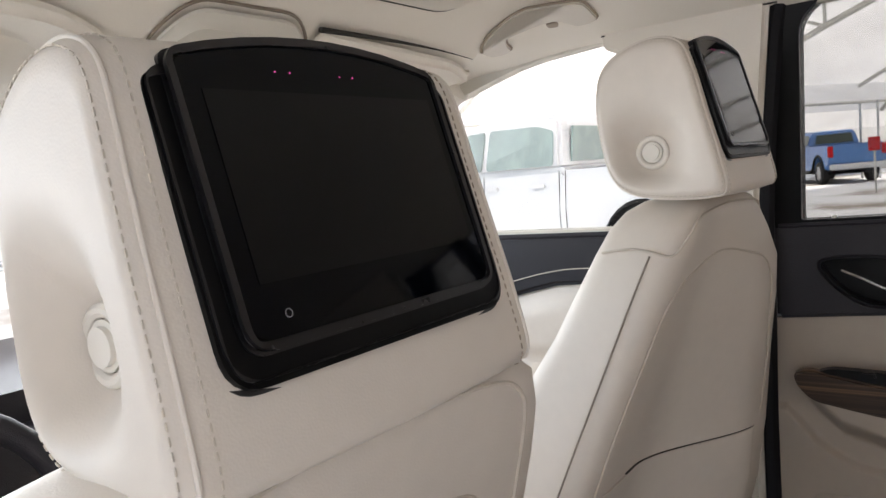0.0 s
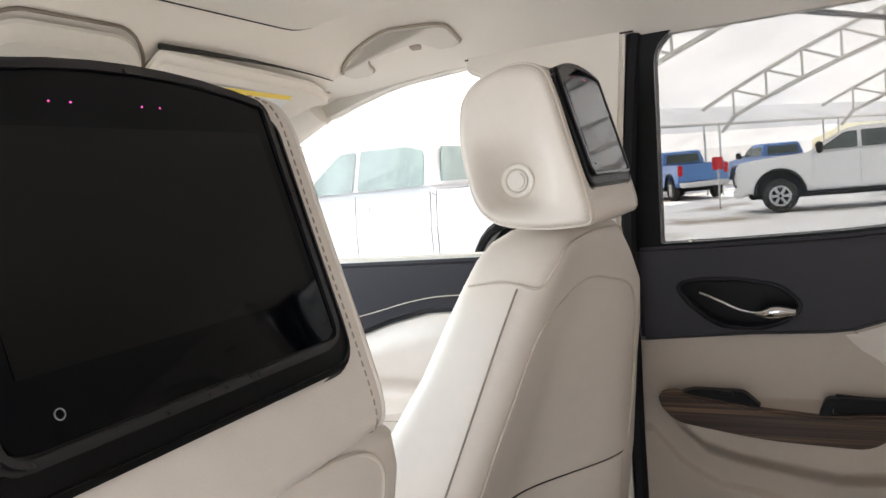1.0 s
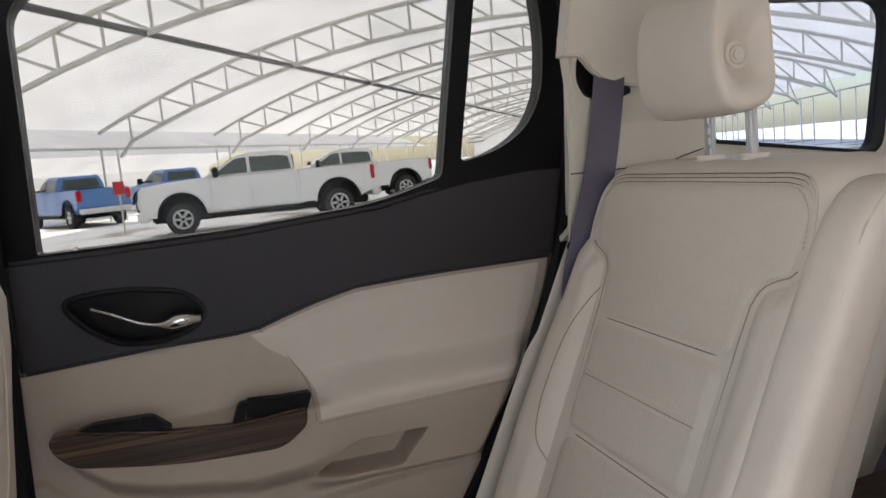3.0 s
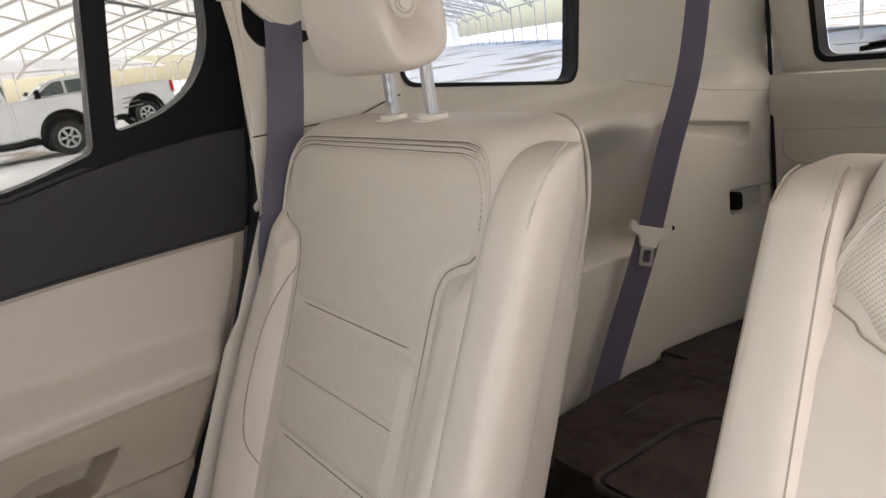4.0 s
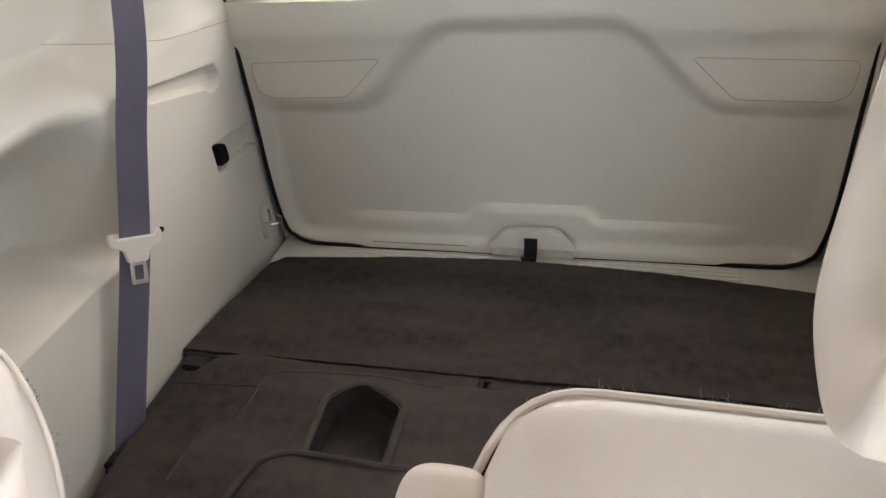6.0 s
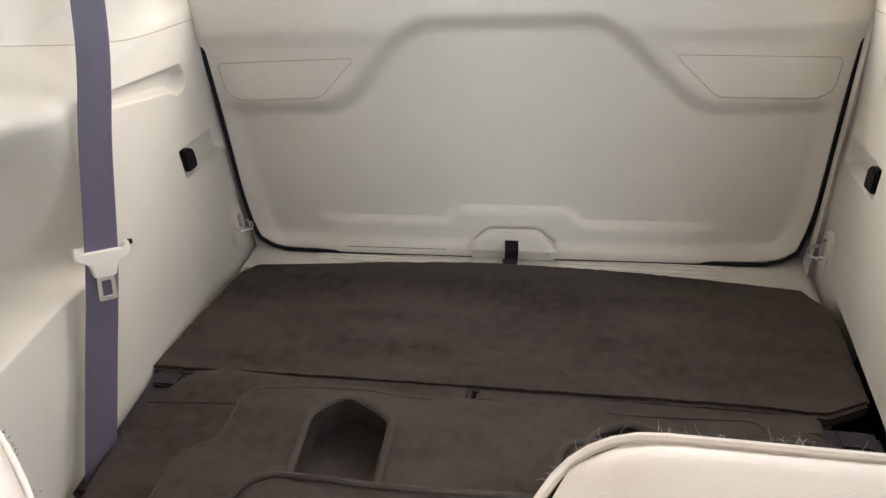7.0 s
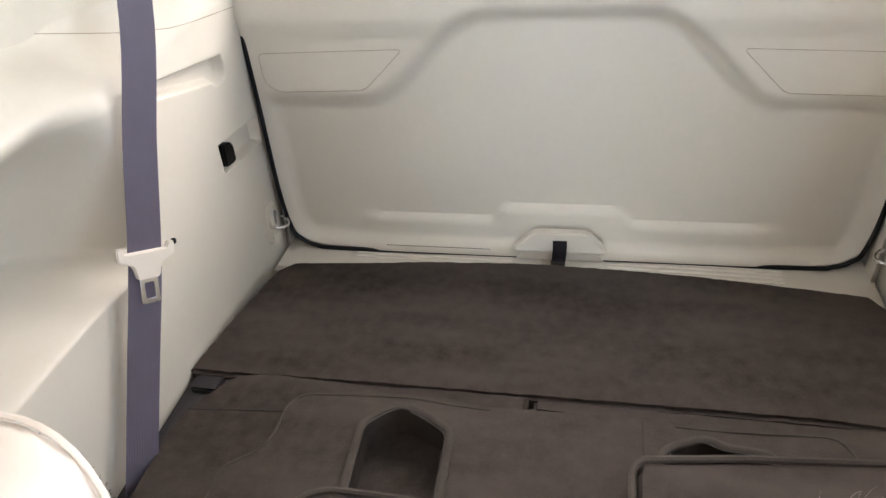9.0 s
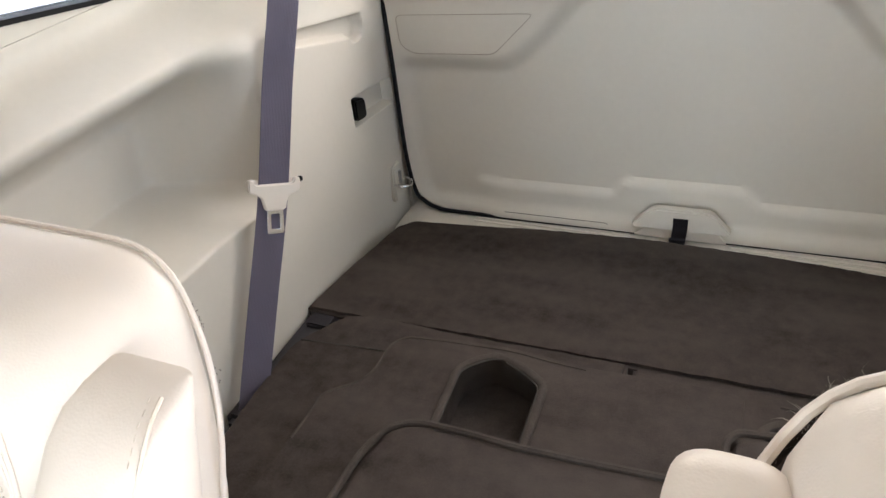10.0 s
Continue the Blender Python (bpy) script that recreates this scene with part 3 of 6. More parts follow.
part("webbing", strap([(0.0, -1.522, 0.822), (0.0, -1.521, 0.80), (0.002, -1.508, 0.776), (0.002, -1.48, 0.8065)], (0.026, 0, 0), 0.0016), DARK, strap_t)
# the closed gate sits slightly turned in its opening
TURN = Matrix.Translation((0.55, -1.545, 0)) @ Matrix.Rotation(0.0318, 4, "Z") @ Matrix.Translation((-0.55, 1.545, 0))
for ob in (gate, rear_glass, wiper, strap_t):
    ob.matrix_basis = TURN @ Matrix.Translation(ob.location)
# sill behind the floor board
scuff = tagged(part("trim_sill", rbox((-0.56, -1.625, 0.70), (0.56, -1.47, 0.764), 0.012, 3), PLASTIC), "beige plastic sill with ribbed scuff strips", "sill", kind="structure")
for s in (1, -1):
    for i in range(5):
        part("rib", rbox((min(s * 0.09, s * 0.40), -1.580 + 0.012 * i, 0.763), (max(s * 0.09, s * 0.40), -1.575 + 0.012 * i, 0.7668), 0.001, 1), PALE, scuff)

for s in (1, -1):
    tagged(part("pillar_trim_tailgate", field(0, 1, 14, 0, 1, 20, lambda u, v: (s * (0.548 + 0.06 * u), -1.556 - 0.075 * u + (0.09 if v > 0.62 else 0.145 * v) * 0.0 + 0.12 * max(0, v - 0.6), 0.74 + 1.02 * v), (0, -0.04, 0)), PLASTIC),
           "beige trim round the liftgate opening", "pillar trim", kind="structure")
# cargo floor board and folded third-row backs
def ragged(poly, amp=0.0015, step=0.012):
    out = []
    for i in range(len(poly)):
        a, b = Vector(poly[i]), Vector(poly[(i + 1) % len(poly)])
        k = max(1, int((b - a).length / step))
        out += [tuple(a + (b - a) * j / k + Vector((random.uniform(-amp, amp), random.uniform(-amp, amp)))) for j in range(k)]
    return out


board = thing("cargo_floor_board", (0, -1.3, 0.78), "dark brown carpeted cargo floor board lying flat", "floor board")
bpoly = [(0.564, -1.150), (0.548, -1.28), (0.520, -1.42), (0.495, -1.449), (0.24, -1.483), (0.04, -1.497), (-0.14, -1.495), (-0.286, -1.487), (-0.43, -1.474), (-0.514, -1.466), (-0.554, -1.412), (-0.560, -1.20), (-0.494, -1.168), (-0.34, -1.172), (0.02, -1.163), (0.25, -1.158), (0.50, -1.148)]
part("carpet_board", slab(ragged(bpoly, 0.0012), 0.772, 0.802, "z", 0.006, warp=lambda c: Vector((c.x, c.y, c.z + 0.0025 * noise.noise(c * 6)))), CARPET, board)


def folded_back(s):
    t = thing("folded_rear_seat", (s * 0.27, -1.0, 0.55), "folded third-row seat back in dark brown carpet", "folded seat", group="third row seats")
    x0 = -0.1395 if s > 0 else -0.140
    wav = lambda c: Vector((c.x, c.y, c.z + 0.005 * noise.noise(c * 5) + 0.0015 * noise.noise(c * 19)))
    if s > 0:
        loop_o = rounded([(0.224, -0.86), (0.237, -1.044), (0.214, -1.072), (0.190, -1.086), (0.149, -1.070), (0.111, -1.047), (0.104, -0.86)], [0.02, 0.012, 0.02, 0.02, 0.02, 0.012, 0.02], 5)
        base = rounded([(x0, -1.118), (0.09, -1.118), (0.18, -1.136), (0.434, -1.138), (0.468, -1.129), (0.487, -1.10), (0.520, -1.048), (0.514, -0.886), (0.50, -0.70), (x0, -0.70)], [0, 0.05, 0.05, 0.02, 0.02, 0.02, 0.03, 0.03, 0.02, 0], 4)
        plat = rounded([(x0, -1.106), (0.10, -1.100), (0.17, -1.108), (0.25, -1.105), (0.335, -1.094), (0.354, -1.075), (0.354, -1.02), (0.364, -0.99), (0.406, -0.952), (0.402, -0.895), (0.41, -0.70), (x0, -0.70)], [0, 0.05, 0.05, 0.05, 0.02, 0.015, 0.02, 0.015, 0.015, 0.03, 0.02, 0], 5)
        pad = rounded([(-0.115, -0.928), (0.10, -0.916), (0.24, -0.918), (0.274, -0.90), (0.288, -0.85), (0.292, -0.66), (-0.115, -0.66)], [0.03, 0.1, 0.02, 0.02, 0.04, 0.03, 0.02], 6)
    else:
        loop_o = rounded([(-0.152, -0.90), (-0.160, -1.046), (-0.174, -1.063), (-0.219, -1.083), (-0.242, -1.072), (-0.30, -1.068), (-0.305, -0.90)], 0.012, 5)
        base = rounded([(x0, -1.118), (-0.40, -1.125), (-0.478, -1.112), (-0.502, -1.06), (-0.525, -0.96), (-0.50, -0.70), (x0, -0.70)], [0, 0.03, 0.03, 0.03, 0.03, 0.03, 0], 4)
        plat = rounded([(x0, -1.106), (-0.22, -1.106), (-0.384, -1.118), (-0.402, -1.085), (-0.42, -0.70), (x0, -0.70)], [0, 0.05, 0.025, 0.02, 0.03, 0], 5)
        pad = rounded([(-0.124, -0.66), (-0.123, -1.0), (-0.134, -1.017), (-0.245, -1.036), (-0.45, -1.056), (-0.485, -1.0), (-0.48, -0.66)], [0.02, 0.012, 0.012, 0.05, 0.03, 0.03, 0.02], 6)
    part("back_carpet", slab(ragged(base, 0.0008, 0.015), 0.60, 0.822, "z", 0.007, 3, holes=[loop_o], warp=wav), CARPET, t)
    part("raised_carpet", slab(ragged(plat, 0.0004, 0.02), 0.815, 0.843, "z", 0.007, 3, holes=[loop_o], warp=wav), CARPET, t)
    ridge = [p for p in plat if abs(p[0] - x0) > 0.01 and p[1] < -0.72]
    # Lighter tube paints the rim highlight along the worn carpet edge
    part("raised_edge_highlight", tube([wav(Vector((p[0], p[1] + 0.006, 0.8425))) for p in ridge], 0.0024, 6), BINDING, t, "worn rounded edge of the raised carpet with its highlight painted in")
    if s > 0:
        part("cross_seam", tube([wav(Vector((x, -1.064 + 0.09 * (x - 0.43) ** 1, 0.8222))) for x in np.linspace(0.366, 0.512, 14)], 0.0013, 6), GAP, t)
    part("loop_rim", tube([wav(Vector((p[0], p[1], 0.846))) for p in loop_o], 0.0062, 10, closed=True, flat=0.8), BINDING, t, "raised carpet-covered rim of the pull opening")
    inner = [(p[0] + (0.0 - 0.006) * (1 if p[0] > s * 0.17 else -1), p[1] + 0.006) for p in loop_o]
    part("loop_rim_groove", tube([wav(Vector((p[0], p[1], 0.8475))) for p in inner], 0.0011, 6, closed=True), GAP, t)
    part("loop_well", slab([(s * 0.26, -0.82), (s * 0.26, -1.10), (s * 0.09, -1.10), (s * 0.09, -0.82)], 0.786, 0.789, "z"), CARPET, t)
    part("folded_head_pad", slab(pad, 0.835, 0.872, "z", 0.012, 3, warp=wav), CARPET, t)
    part("pad_rim", tube([wav(Vector((p[0], p[1], 0.870))) for p in pad], 0.0050, 8, closed=True), BINDING, t)
    part("hinge_cover", rbox((min(s * 0.46, s * 0.562), -1.16, 0.70), (max(s * 0.46, s * 0.562), -0.90, 0.792), 0.01), DARK, t, "black plastic hinge cover")
    part("hinge_bracket", rbox((min(s * 0.50, s * 0.545), -1.147, 0.788), (max(s * 0.50, s * 0.545), -1.115, 0.799), 0.003), DARK, t)
    return t


folded_back(1)
folded_back(-1)
# Solid dark strip stands in for the shade between board and seats
tagged(part("board_hinge_shade", rbox((-0.55, -1.17, 0.70), (0.55, -1.128, 0.776), 0.004), GAP), "dark strip painted as the shade between floor board and folded seats", "gap", kind="structure")
link = thing("board_hinge_strip", (0, -1.15, 0.79), "carpeted hinge strip between floor board and folded seats", "hinge strip")
for x_a, x_b in ((0.20, 0.018), (0.010, -0.48)):
    part("strip", slab(ragged([(x_a, -1.128), (x_b, -1.118), (x_b, -1.160), (x_a, -1.156)], 0.0008), 0.775, 0.812, "z", 0.006, 3), CARPET, link)


def third_belt(s):
    b = thing("seat_belt", (s * 0.53, -1.0, 0.79), "violet-grey seat belt with a pale latch guide beside the trim", "seat belt", group="seat belts")
    part("webbing", strap([(s * 0.560, -1.37, 1.66), (s * 0.528, -1.255, 1.372), (s * 0.524, -1.162, 1.20), (s * 0.521, -1.088, 1.06), (s * 0.525, -1.015, 0.93), (s * 0.528, -0.948, 0.812), (s * 0.535, -0.93, 0.76)], (s * 0.0245, 0.0355, 0.013), 0.0014), BELT, b, sharp=20)
    # latch guide, built in the belt's own plane
    u, d = Vector((s * 0.026, 0.038, 0.014)).normalized(), Vector((0.0, -0.45, 0.89))
    d = (d - u * d.dot(u)).normalized()
    w = u.cross(d) * (-s)
    B = Matrix.Translation((s * 0.523, -1.096, 1.075)) @ Matrix((u, w, d)).transposed().to_4x4()
    gd = rounded([(-0.039, -0.004), (-0.020, -0.012), (-0.015, -0.032), (0.015, -0.032), (0.020, -0.012), (0.039, -0.004), (0.039, 0.014), (0.030, 0.014), (0.028, 0.006), (-0.028, 0.006), (-0.030, 0.014), (-0.039, 0.014)], 0.005, 3)
    part("guide", moved(slab(gd, 0.002, 0.011, "y", 0.003, 3), B), PALE, b, "pale plastic latch guide")
    part("guide_back", moved(rbox((-0.037, -0.008, -0.002), (0.037, -0.002, 0.012), 0.002), B), PALE, b)
    tn = slab(rounded([(-0.013, -0.066), (0.013, -0.066), (0.012, -0.028), (-0.012, -0.028)], 0.004, 3), 0.0045, 0.0075, "y", 0.0008, holes=[rounded([(-0.0065, -0.059), (0.0065, -0.059), (0.0065, -0.037), (-0.0065, -0.037)], 0.002, 3)])
    part("latch_tongue", moved(tn, B), CHROME, b, "bright steel latch tongue")
    part("clip", moved(rbox((-0.047, -0.003, 0.006), (-0.039, 0.003, 0.014), 0.002, 1), B), BLACK, b)
    return b


third_belt(1)
third_belt(-1)


def mid_belt(s):
    b = thing("seat_belt", (s * 0.63, -0.43, 1.2), "dark violet-grey seat belt running from the pillar anchor behind the seat", "seat belt", group="seat belts")
    part("webbing", strap([(s * 0.640, -0.515, 1.545), (s * 0.634, -0.508, 1.50), (s * 0.632, -0.484, 1.38), (s * 0.634, -0.455, 1.28), (s * 0.64, -0.43, 1.18), (s * 0.64, -0.42, 1.0)], (s * 0.004, 0.052, 0.006), 0.0014), BELT, b, sharp=20)
    slot = rounded([(-0.460, 1.552), (-0.474, 1.533), (-0.497, 1.512), (-0.553, 1.499), (-0.553, 1.490), (-0.530, 1.482), (-0.476, 1.486), (-0.457, 1.512)], [0.004, 0.01, 0.02, 0.003, 0.004, 0.006, 0.012, 0.02], 4)
    part("anchor_slot", slab(slot, 0.642, 0.654, "x", 0.002, mirror=s), BLACK, b, "black belt anchor slot")
    return b


mid_belt(1)
mid_belt(-1)
for s in (1, -1):
    cp = thing("pillar_trim_rear", (s * 0.68, -0.55, 1.3), "beige rear pillar trim behind the side door", "pillar trim", kind="structure")
    part("upper_cover", slab(rounded([(-0.455, 1.74), (-0.432, 1.552), (-0.462, 1.550), (-0.475, 1.531), (-0.498, 1.512), (-0.553, 1.499), (-0.63, 1.500), (-0.66, 1.52), (-0.69, 1.74)], [0.02, 0.004, 0.006, 0.02, 0.03, 0.02, 0.02, 0.02, 0.02], 4), 0.634, 0.668, "x", 0.008, 3, warp=lambda c: Vector((c.x - 0.12 * (c.z - 1.5), c.y, c.z)), mirror=s), PLASTIC, cp)
    part("lower_cover", slab([(-0.436, 1.585), (-0.444, 1.50), (-0.442, 1.387), (-0.430, 1.263), (-0.366, 1.126), (-0.338, 1.09), (-0.238, 0.878), (-0.144, 0.68), (-0.074, 0.5), (-0.70, 0.5), (-0.70, 1.55)], 0.655, 0.661, "x", 0.002, mirror=s), PLASTIC, cp)
    part("hook_slot", slab([(-0.525, 1.645), (-0.56, 1.648), (-0.56, 1.652), (-0.525, 1.65)], 0.612, 0.616, "x", mirror=s), GAP, cp)
    part("cross_line", tube([(s * 0.650, y, 1.37 + 0.02 * smooth((-y - 0.6) / 0.1)) for y in np.linspace(-0.44, -0.69, 8)], 0.001, 6), GAP, cp)
    part("belt_button", disc((s * 0.645, -0.432, 1.255), (s, 0, 0), 0.009, 0.012, 16, 0.002), BLACK, cp)

# ---- side doors ----
def rear_door(s):
    """The closed side door beside the second row."""
    d = thing("door_1", (s * 0.74, -0.02, 0.45), "closed rear side door with dark upper trim, beige lining and streaked wood armrest", "car door", kind="structure")
    win = [(0.349, 1.333), (0.334, 1.66), (0.29, 1.693), (0.185, 1.704), (0.03, 1.706), (-0.15, 1.702), (-0.294, 1.69), (-0.25, 1.384), (-0.14, 1.354), (0.075, 1.339), (0.227, 1.335)]
    win_r = rounded(win, [0.005, 0.04, 0.02, 0.05, 0.05, 0.05, 0.012, 0.012, 0.05, 0.05, 0.05], 5)
    qw = rounded([(-0.283, 1.405), (-0.344, 1.416), (-0.399, 1.447), (-0.431, 1.502), (-0.437, 1.592), (-0.425, 1.676), (-0.325, 1.688)], [0.012, 0.03, 0.04, 0.04, 0.04, 0.02, 0.012], 5)
    fr = [(0.405, 1.30), (0.383, 1.468), (0.390, 1.65), (0.385, 1.735), (0.05, 1.738), (-0.3, 1.722), (-0.455, 1.705), (-0.472, 1.60), (-0.474, 1.517), (-0.464, 1.37), (-0.25, 1.31), (0.1, 1.30)]
    fr = rounded(fr, [0.0, 0.05, 0.02, 0.01, 0.05, 0.05, 0.03, 0.03, 0.03, 0, 0, 0], 5)
    lean = lambda c: Vector((c.x - 0.10 * max(0.0, c.z - 1.33), c.y, c.z))
    part("window_frame", slab(fr, 0.733, 0.775, "x", 0.004, holes=[win_r, qw], warp=lean, mirror=s), BLACK, d, "black window surround")
    gl = part("window_pane", slab(win_r, 0.742, 0.746, "x", warp=lean, mirror=s), GLASS, d, "clear side window glass")
    gl.visible_shadow = False
    part("quarter_pane", slab(qw, 0.742, 0.746, "x", warp=lean, mirror=s), GLASS, d, "small fixed rear pane").visible_shadow = False
    for i in range(3):
        z = 1.434 + 0.006 * i
        part("glass_marking", slab([(-0.302, z), (-0.328 + 0.003 * i, z + 0.0015), (-0.328 + 0.003 * i, z + 0.003), (-0.302, z + 0.0015)], 0.7405, 0.7415, "x", warp=lean, mirror=s), INK, d)
    # soft dark upper trim with handle pocket
    low = [(0.393, 1.165), (0.21, 1.176), (0.10, 1.178), (0.063, 1.182), (0.02, 1.196), (-0.024, 1.209), (-0.091, 1.224), (-0.18, 1.2275), (-0.263, 1.229), (-0.435, 1.230)]
    up = [(-0.468, 1.384), (-0.40, 1.386), (-0.30, 1.378), (-0.22, 1.366), (-0.139, 1.350), (0.075, 1.334), (0.227, 1.330), (0.392, 1.328)]
    cup = rounded([(0.327, 1.262), (0.29, 1.268), (0.235, 1.268), (0.165, 1.255), (0.136, 1.222), (0.16, 1.202), (0.20, 1.190), (0.26, 1.195), (0.30, 1.225)], 0.018, 4)
    part("upper_trim", slab(low + up, 0.722, 0.775, "x", 0.007, 3, holes=[cup], mirror=s), DARK, d, "dark soft upper trim")
    part("handle_pocket", slab([(0.34, 1.18), (0.34, 1.275), (0.12, 1.275), (0.12, 1.18)], 0.752, 0.757, "x", mirror=s), BLACK, d)
    part("pocket_rim", tube([(s * 0.7215, p[0], p[1]) for p in cup], 0.0018, 8, closed=True), BLACK, d)
    lever = catmull([(0.722, 0.290, 1.249), (0.714, 0.262, 1.238), (0.708, 0.225, 1.221), (0.707, 0.195, 1.2155), (0.708, 0.172, 1.218), (0.712, 0.146, 1.216)], 6, False)
    part("door_handle", moved(tube(lever, [0.0032 + 0.0095 * smooth((i - 15) / 7) * (1 - 0.6 * smooth((i - 24) / 6)) for i in range(len(lever))], 14, flat=0.85), Matrix.Diagonal((s, 1, 1, 1))), CHROME, d, "chrome inner door handle")
    part("lock_pin", moved(tube([(0.742, 0.301, 1.315), (0.742, 0.301, 1.338)], 0.004, 10), Matrix.Diagonal((s, 1, 1, 1))), PALE, d)
    # moulded lining below: arm rest, padded rear part, pocket and lower ledge in one form
    rear_edge = lambda z: float(np.interp(z, [0.46, 0.62, 0.847, 0.94, 1.034, 1.16, 1.226, 1.24], [-0.05, -0.10, -0.236, -0.30, -0.352, -0.41, -0.430, -0.432]))
    top_edge = lambda y: float(np.interp(y, [q[0] for q in low][::-1], [q[1] for q in low][::-1])) - 0.001
    under = lambda y: float(np.interp(y, [-0.05, 0.0, 0.10, 0.24, 0.295, 0.335, 0.372], [0.934, 0.928, 0.921, 0.945, 0.963, 1.000, 1.05]))
    ledge_z = lambda y: float(np.interp(y, [-0.285, -0.17, 0.0, 0.16, 0.28, 0.34, 0.385], [0.915, 0.912, 0.90, 0.903, 0.922, 0.96, 1.015]))

    def proud(y, z):
        """How far the lining stands into the cabin."""
        rear = smooth((0.03 - y) / 0.07)
        front_arm = 0.045 * smooth((1.068 - z) / 0.014) * smooth((z - under(y)) / 0.045) * smooth((0.378 - y) / 0.03)
        rear_pad = (0.030 + 0.012 * smooth((z - 0.93) / 0.10)) * smooth((1.112 - z) / 0.056) * smooth((z - 0.905) / 0.022) * smooth((y - rear_edge(z)) / 0.03)
        h = (z - 0.933) / 0.054
        left = 0.012 - 0.070 * max(0.0, h) ** 1.4
        right = -0.138 - 0.043 * h
        pocket = smooth((0.989 - z) / 0.006) * smooth((z - 0.931) / 0.006) * smooth((left - y) / 0.032) * smooth((y - right) / 0.013)
        return front_arm * (1 - rear) + rear_pad * rear + 0.013 * smooth((ledge_z(y) - z) / 0.014) - 0.055 * pocket

    row_v = lambda v: float(np.interp(v, [0, 0.14, 0.80, 1], [0, 0.56, 0.84, 1]))

    def lining(u, v):
        v = row_v(v)
        y = rear_edge(0.46 + 0.765 * v) + (0.410 - rear_edge(0.46 + 0.765 * v)) * u
        z = 0.46 + (top_edge(y) - 0.46) * v
        return (s * (0.737 - proud(y, z)), y, z)
    part("lining", field(0, 1, 280, 0, 1, 210, lining, (s * 0.010, 0, 0)), LINING, d, sharp=60)
    seam_y = lambda z: float(np.interp(z, [1.03, 1.08, 1.105, 1.15, 1.18, 1.24], [-0.004, -0.003, 0.008, 0.035, 0.062, 0.10]))

    def insert_form(u, v):
        z0 = 1.030 + 0.010 * (1 - u)
        zr = z0 + (1.222 - z0) * v
        y = rear_edge(zr) + 0.006 + (seam_y(zr) - rear_edge(zr) - 0.006) * u
        z = z0 + (top_edge(y) - 0.002 - z0) * v
        e = min(u * 12, (1 - u) * 14, v * 10, (1 - v) * 10, 1.0)
        return (s * (0.7375 - proud(y, z) - 0.0035 * smooth(e)), y, z)
    part("soft_insert", field(0, 1, 110, 0, 1, 90, insert_form, (s * 0.006, 0, 0)), INSERT, d, "pale padded lining insert", sharp=60)
    part("lining_seam", tube([(s * (0.7372 - proud(seam_y(z), z)), seam_y(z) + 0.0015, z) for z in np.linspace(1.034, 1.180, 24)], 0.0009, 6), CREASE, d)
    part("armrest_seam", tube([(s * (0.7368 - proud(y, 1.030 + 0.010 * (0.0 - y) / 0.33)), y, 1.0292 + 0.010 * (0.0 - y) / 0.33) for y in np.linspace(-0.005, -0.335, 30)], 0.0009, 6), SEAM, d)

    def bulge(u, v):
        y, z = -0.04 + 0.44 * u, 0.50 + 0.385 * v
        top = 0.885 - 0.06 * smooth((0.12 - y) / 0.16) - 0.05 * smooth((y - 0.33) / 0.06)
        b = smooth((top - z) / 0.045) * smooth(u / 0.14) * smooth((1 - u) / 0.12)
        return (s * (0.7365 - 0.026 * b), y, z)
    part("speaker_swell", field(0, 1, 36, 0, 1, 36, bulge, (s * 0.012, 0, 0)), LINING, d)
    part("speaker_groove", tube(catmull([(s * 0.7125, 0.335, 0.80), (s * 0.7115, 0.30, 0.835), (s * 0.711, 0.2, 0.845), (s * 0.7125, 0.10, 0.83)], 6, False), 0.0012, 6), CREASE, d)
    wood = rounded([(0.364, 1.083), (0.336, 1.091), (0.31, 1.083), (0.203, 1.064), (0.115, 1.056), (0.010, 1.063), (0.013, 1.034), (0.051, 1.006), (0.2, 1.012), (0.337, 1.036), (0.36, 1.062)], [0.012, 0.01, 0.01, 0.02, 0.02, 0.006, 0.01, 0.02, 0.05, 0.02, 0.012], 4)
    part("wood_trim", slab(wood, 0.681, 0.70, "x", 0.004, 3, mirror=s), WOOD, d, "dark streaked glossy wood trim")
    part("switch_plate", slab(rounded([(0.330, 1.086), (0.306, 1.093), (0.227, 1.091), (0.200, 1.066)], 0.008, 3), 0.685, 0.703, "x", 0.003, mirror=s), BLACK, d)
    part("window_switch", rbox((min(s * 0.677, s * 0.69), 0.243, 1.082), (max(s * 0.677, s * 0.69), 0.262, 1.092), 0.002), BLACK, d)
    part("pull_cup", slab(rounded([(0.122, 1.052), (0.109, 1.085), (0.000, 1.084), (0.012, 1.052)], 0.008, 3), 0.686, 0.704, "x", 0.004, mirror=s, holes=[rounded([(0.104, 1.056), (0.096, 1.078), (0.020, 1.077), (0.028, 1.056)], 0.006, 3)]), BLACK, d)
    part("pull_cup_floor", slab([(0.10, 1.058), (0.095, 1.088), (0.005, 1.082), (0.008, 1.052)], 0.698, 0.702, "x", mirror=s), BLACK, d)
    # rubber seal along the door's edges and the outer skin
    part("rear_seal", tube(catmull([(s * 0.70, -0.458, 1.72), (s * 0.716, -0.480, 1.60), (s * 0.724, -0.484, 1.517), (s * 0.727, -0.474, 1.378), (s * 0.727, -0.444, 1.22), (s * 0.727, -0.365, 1.034), (s * 0.727, -0.252, 0.847), (s * 0.727, -0.12, 0.62)], 6, False), 0.014, 8), RUBBER, d)
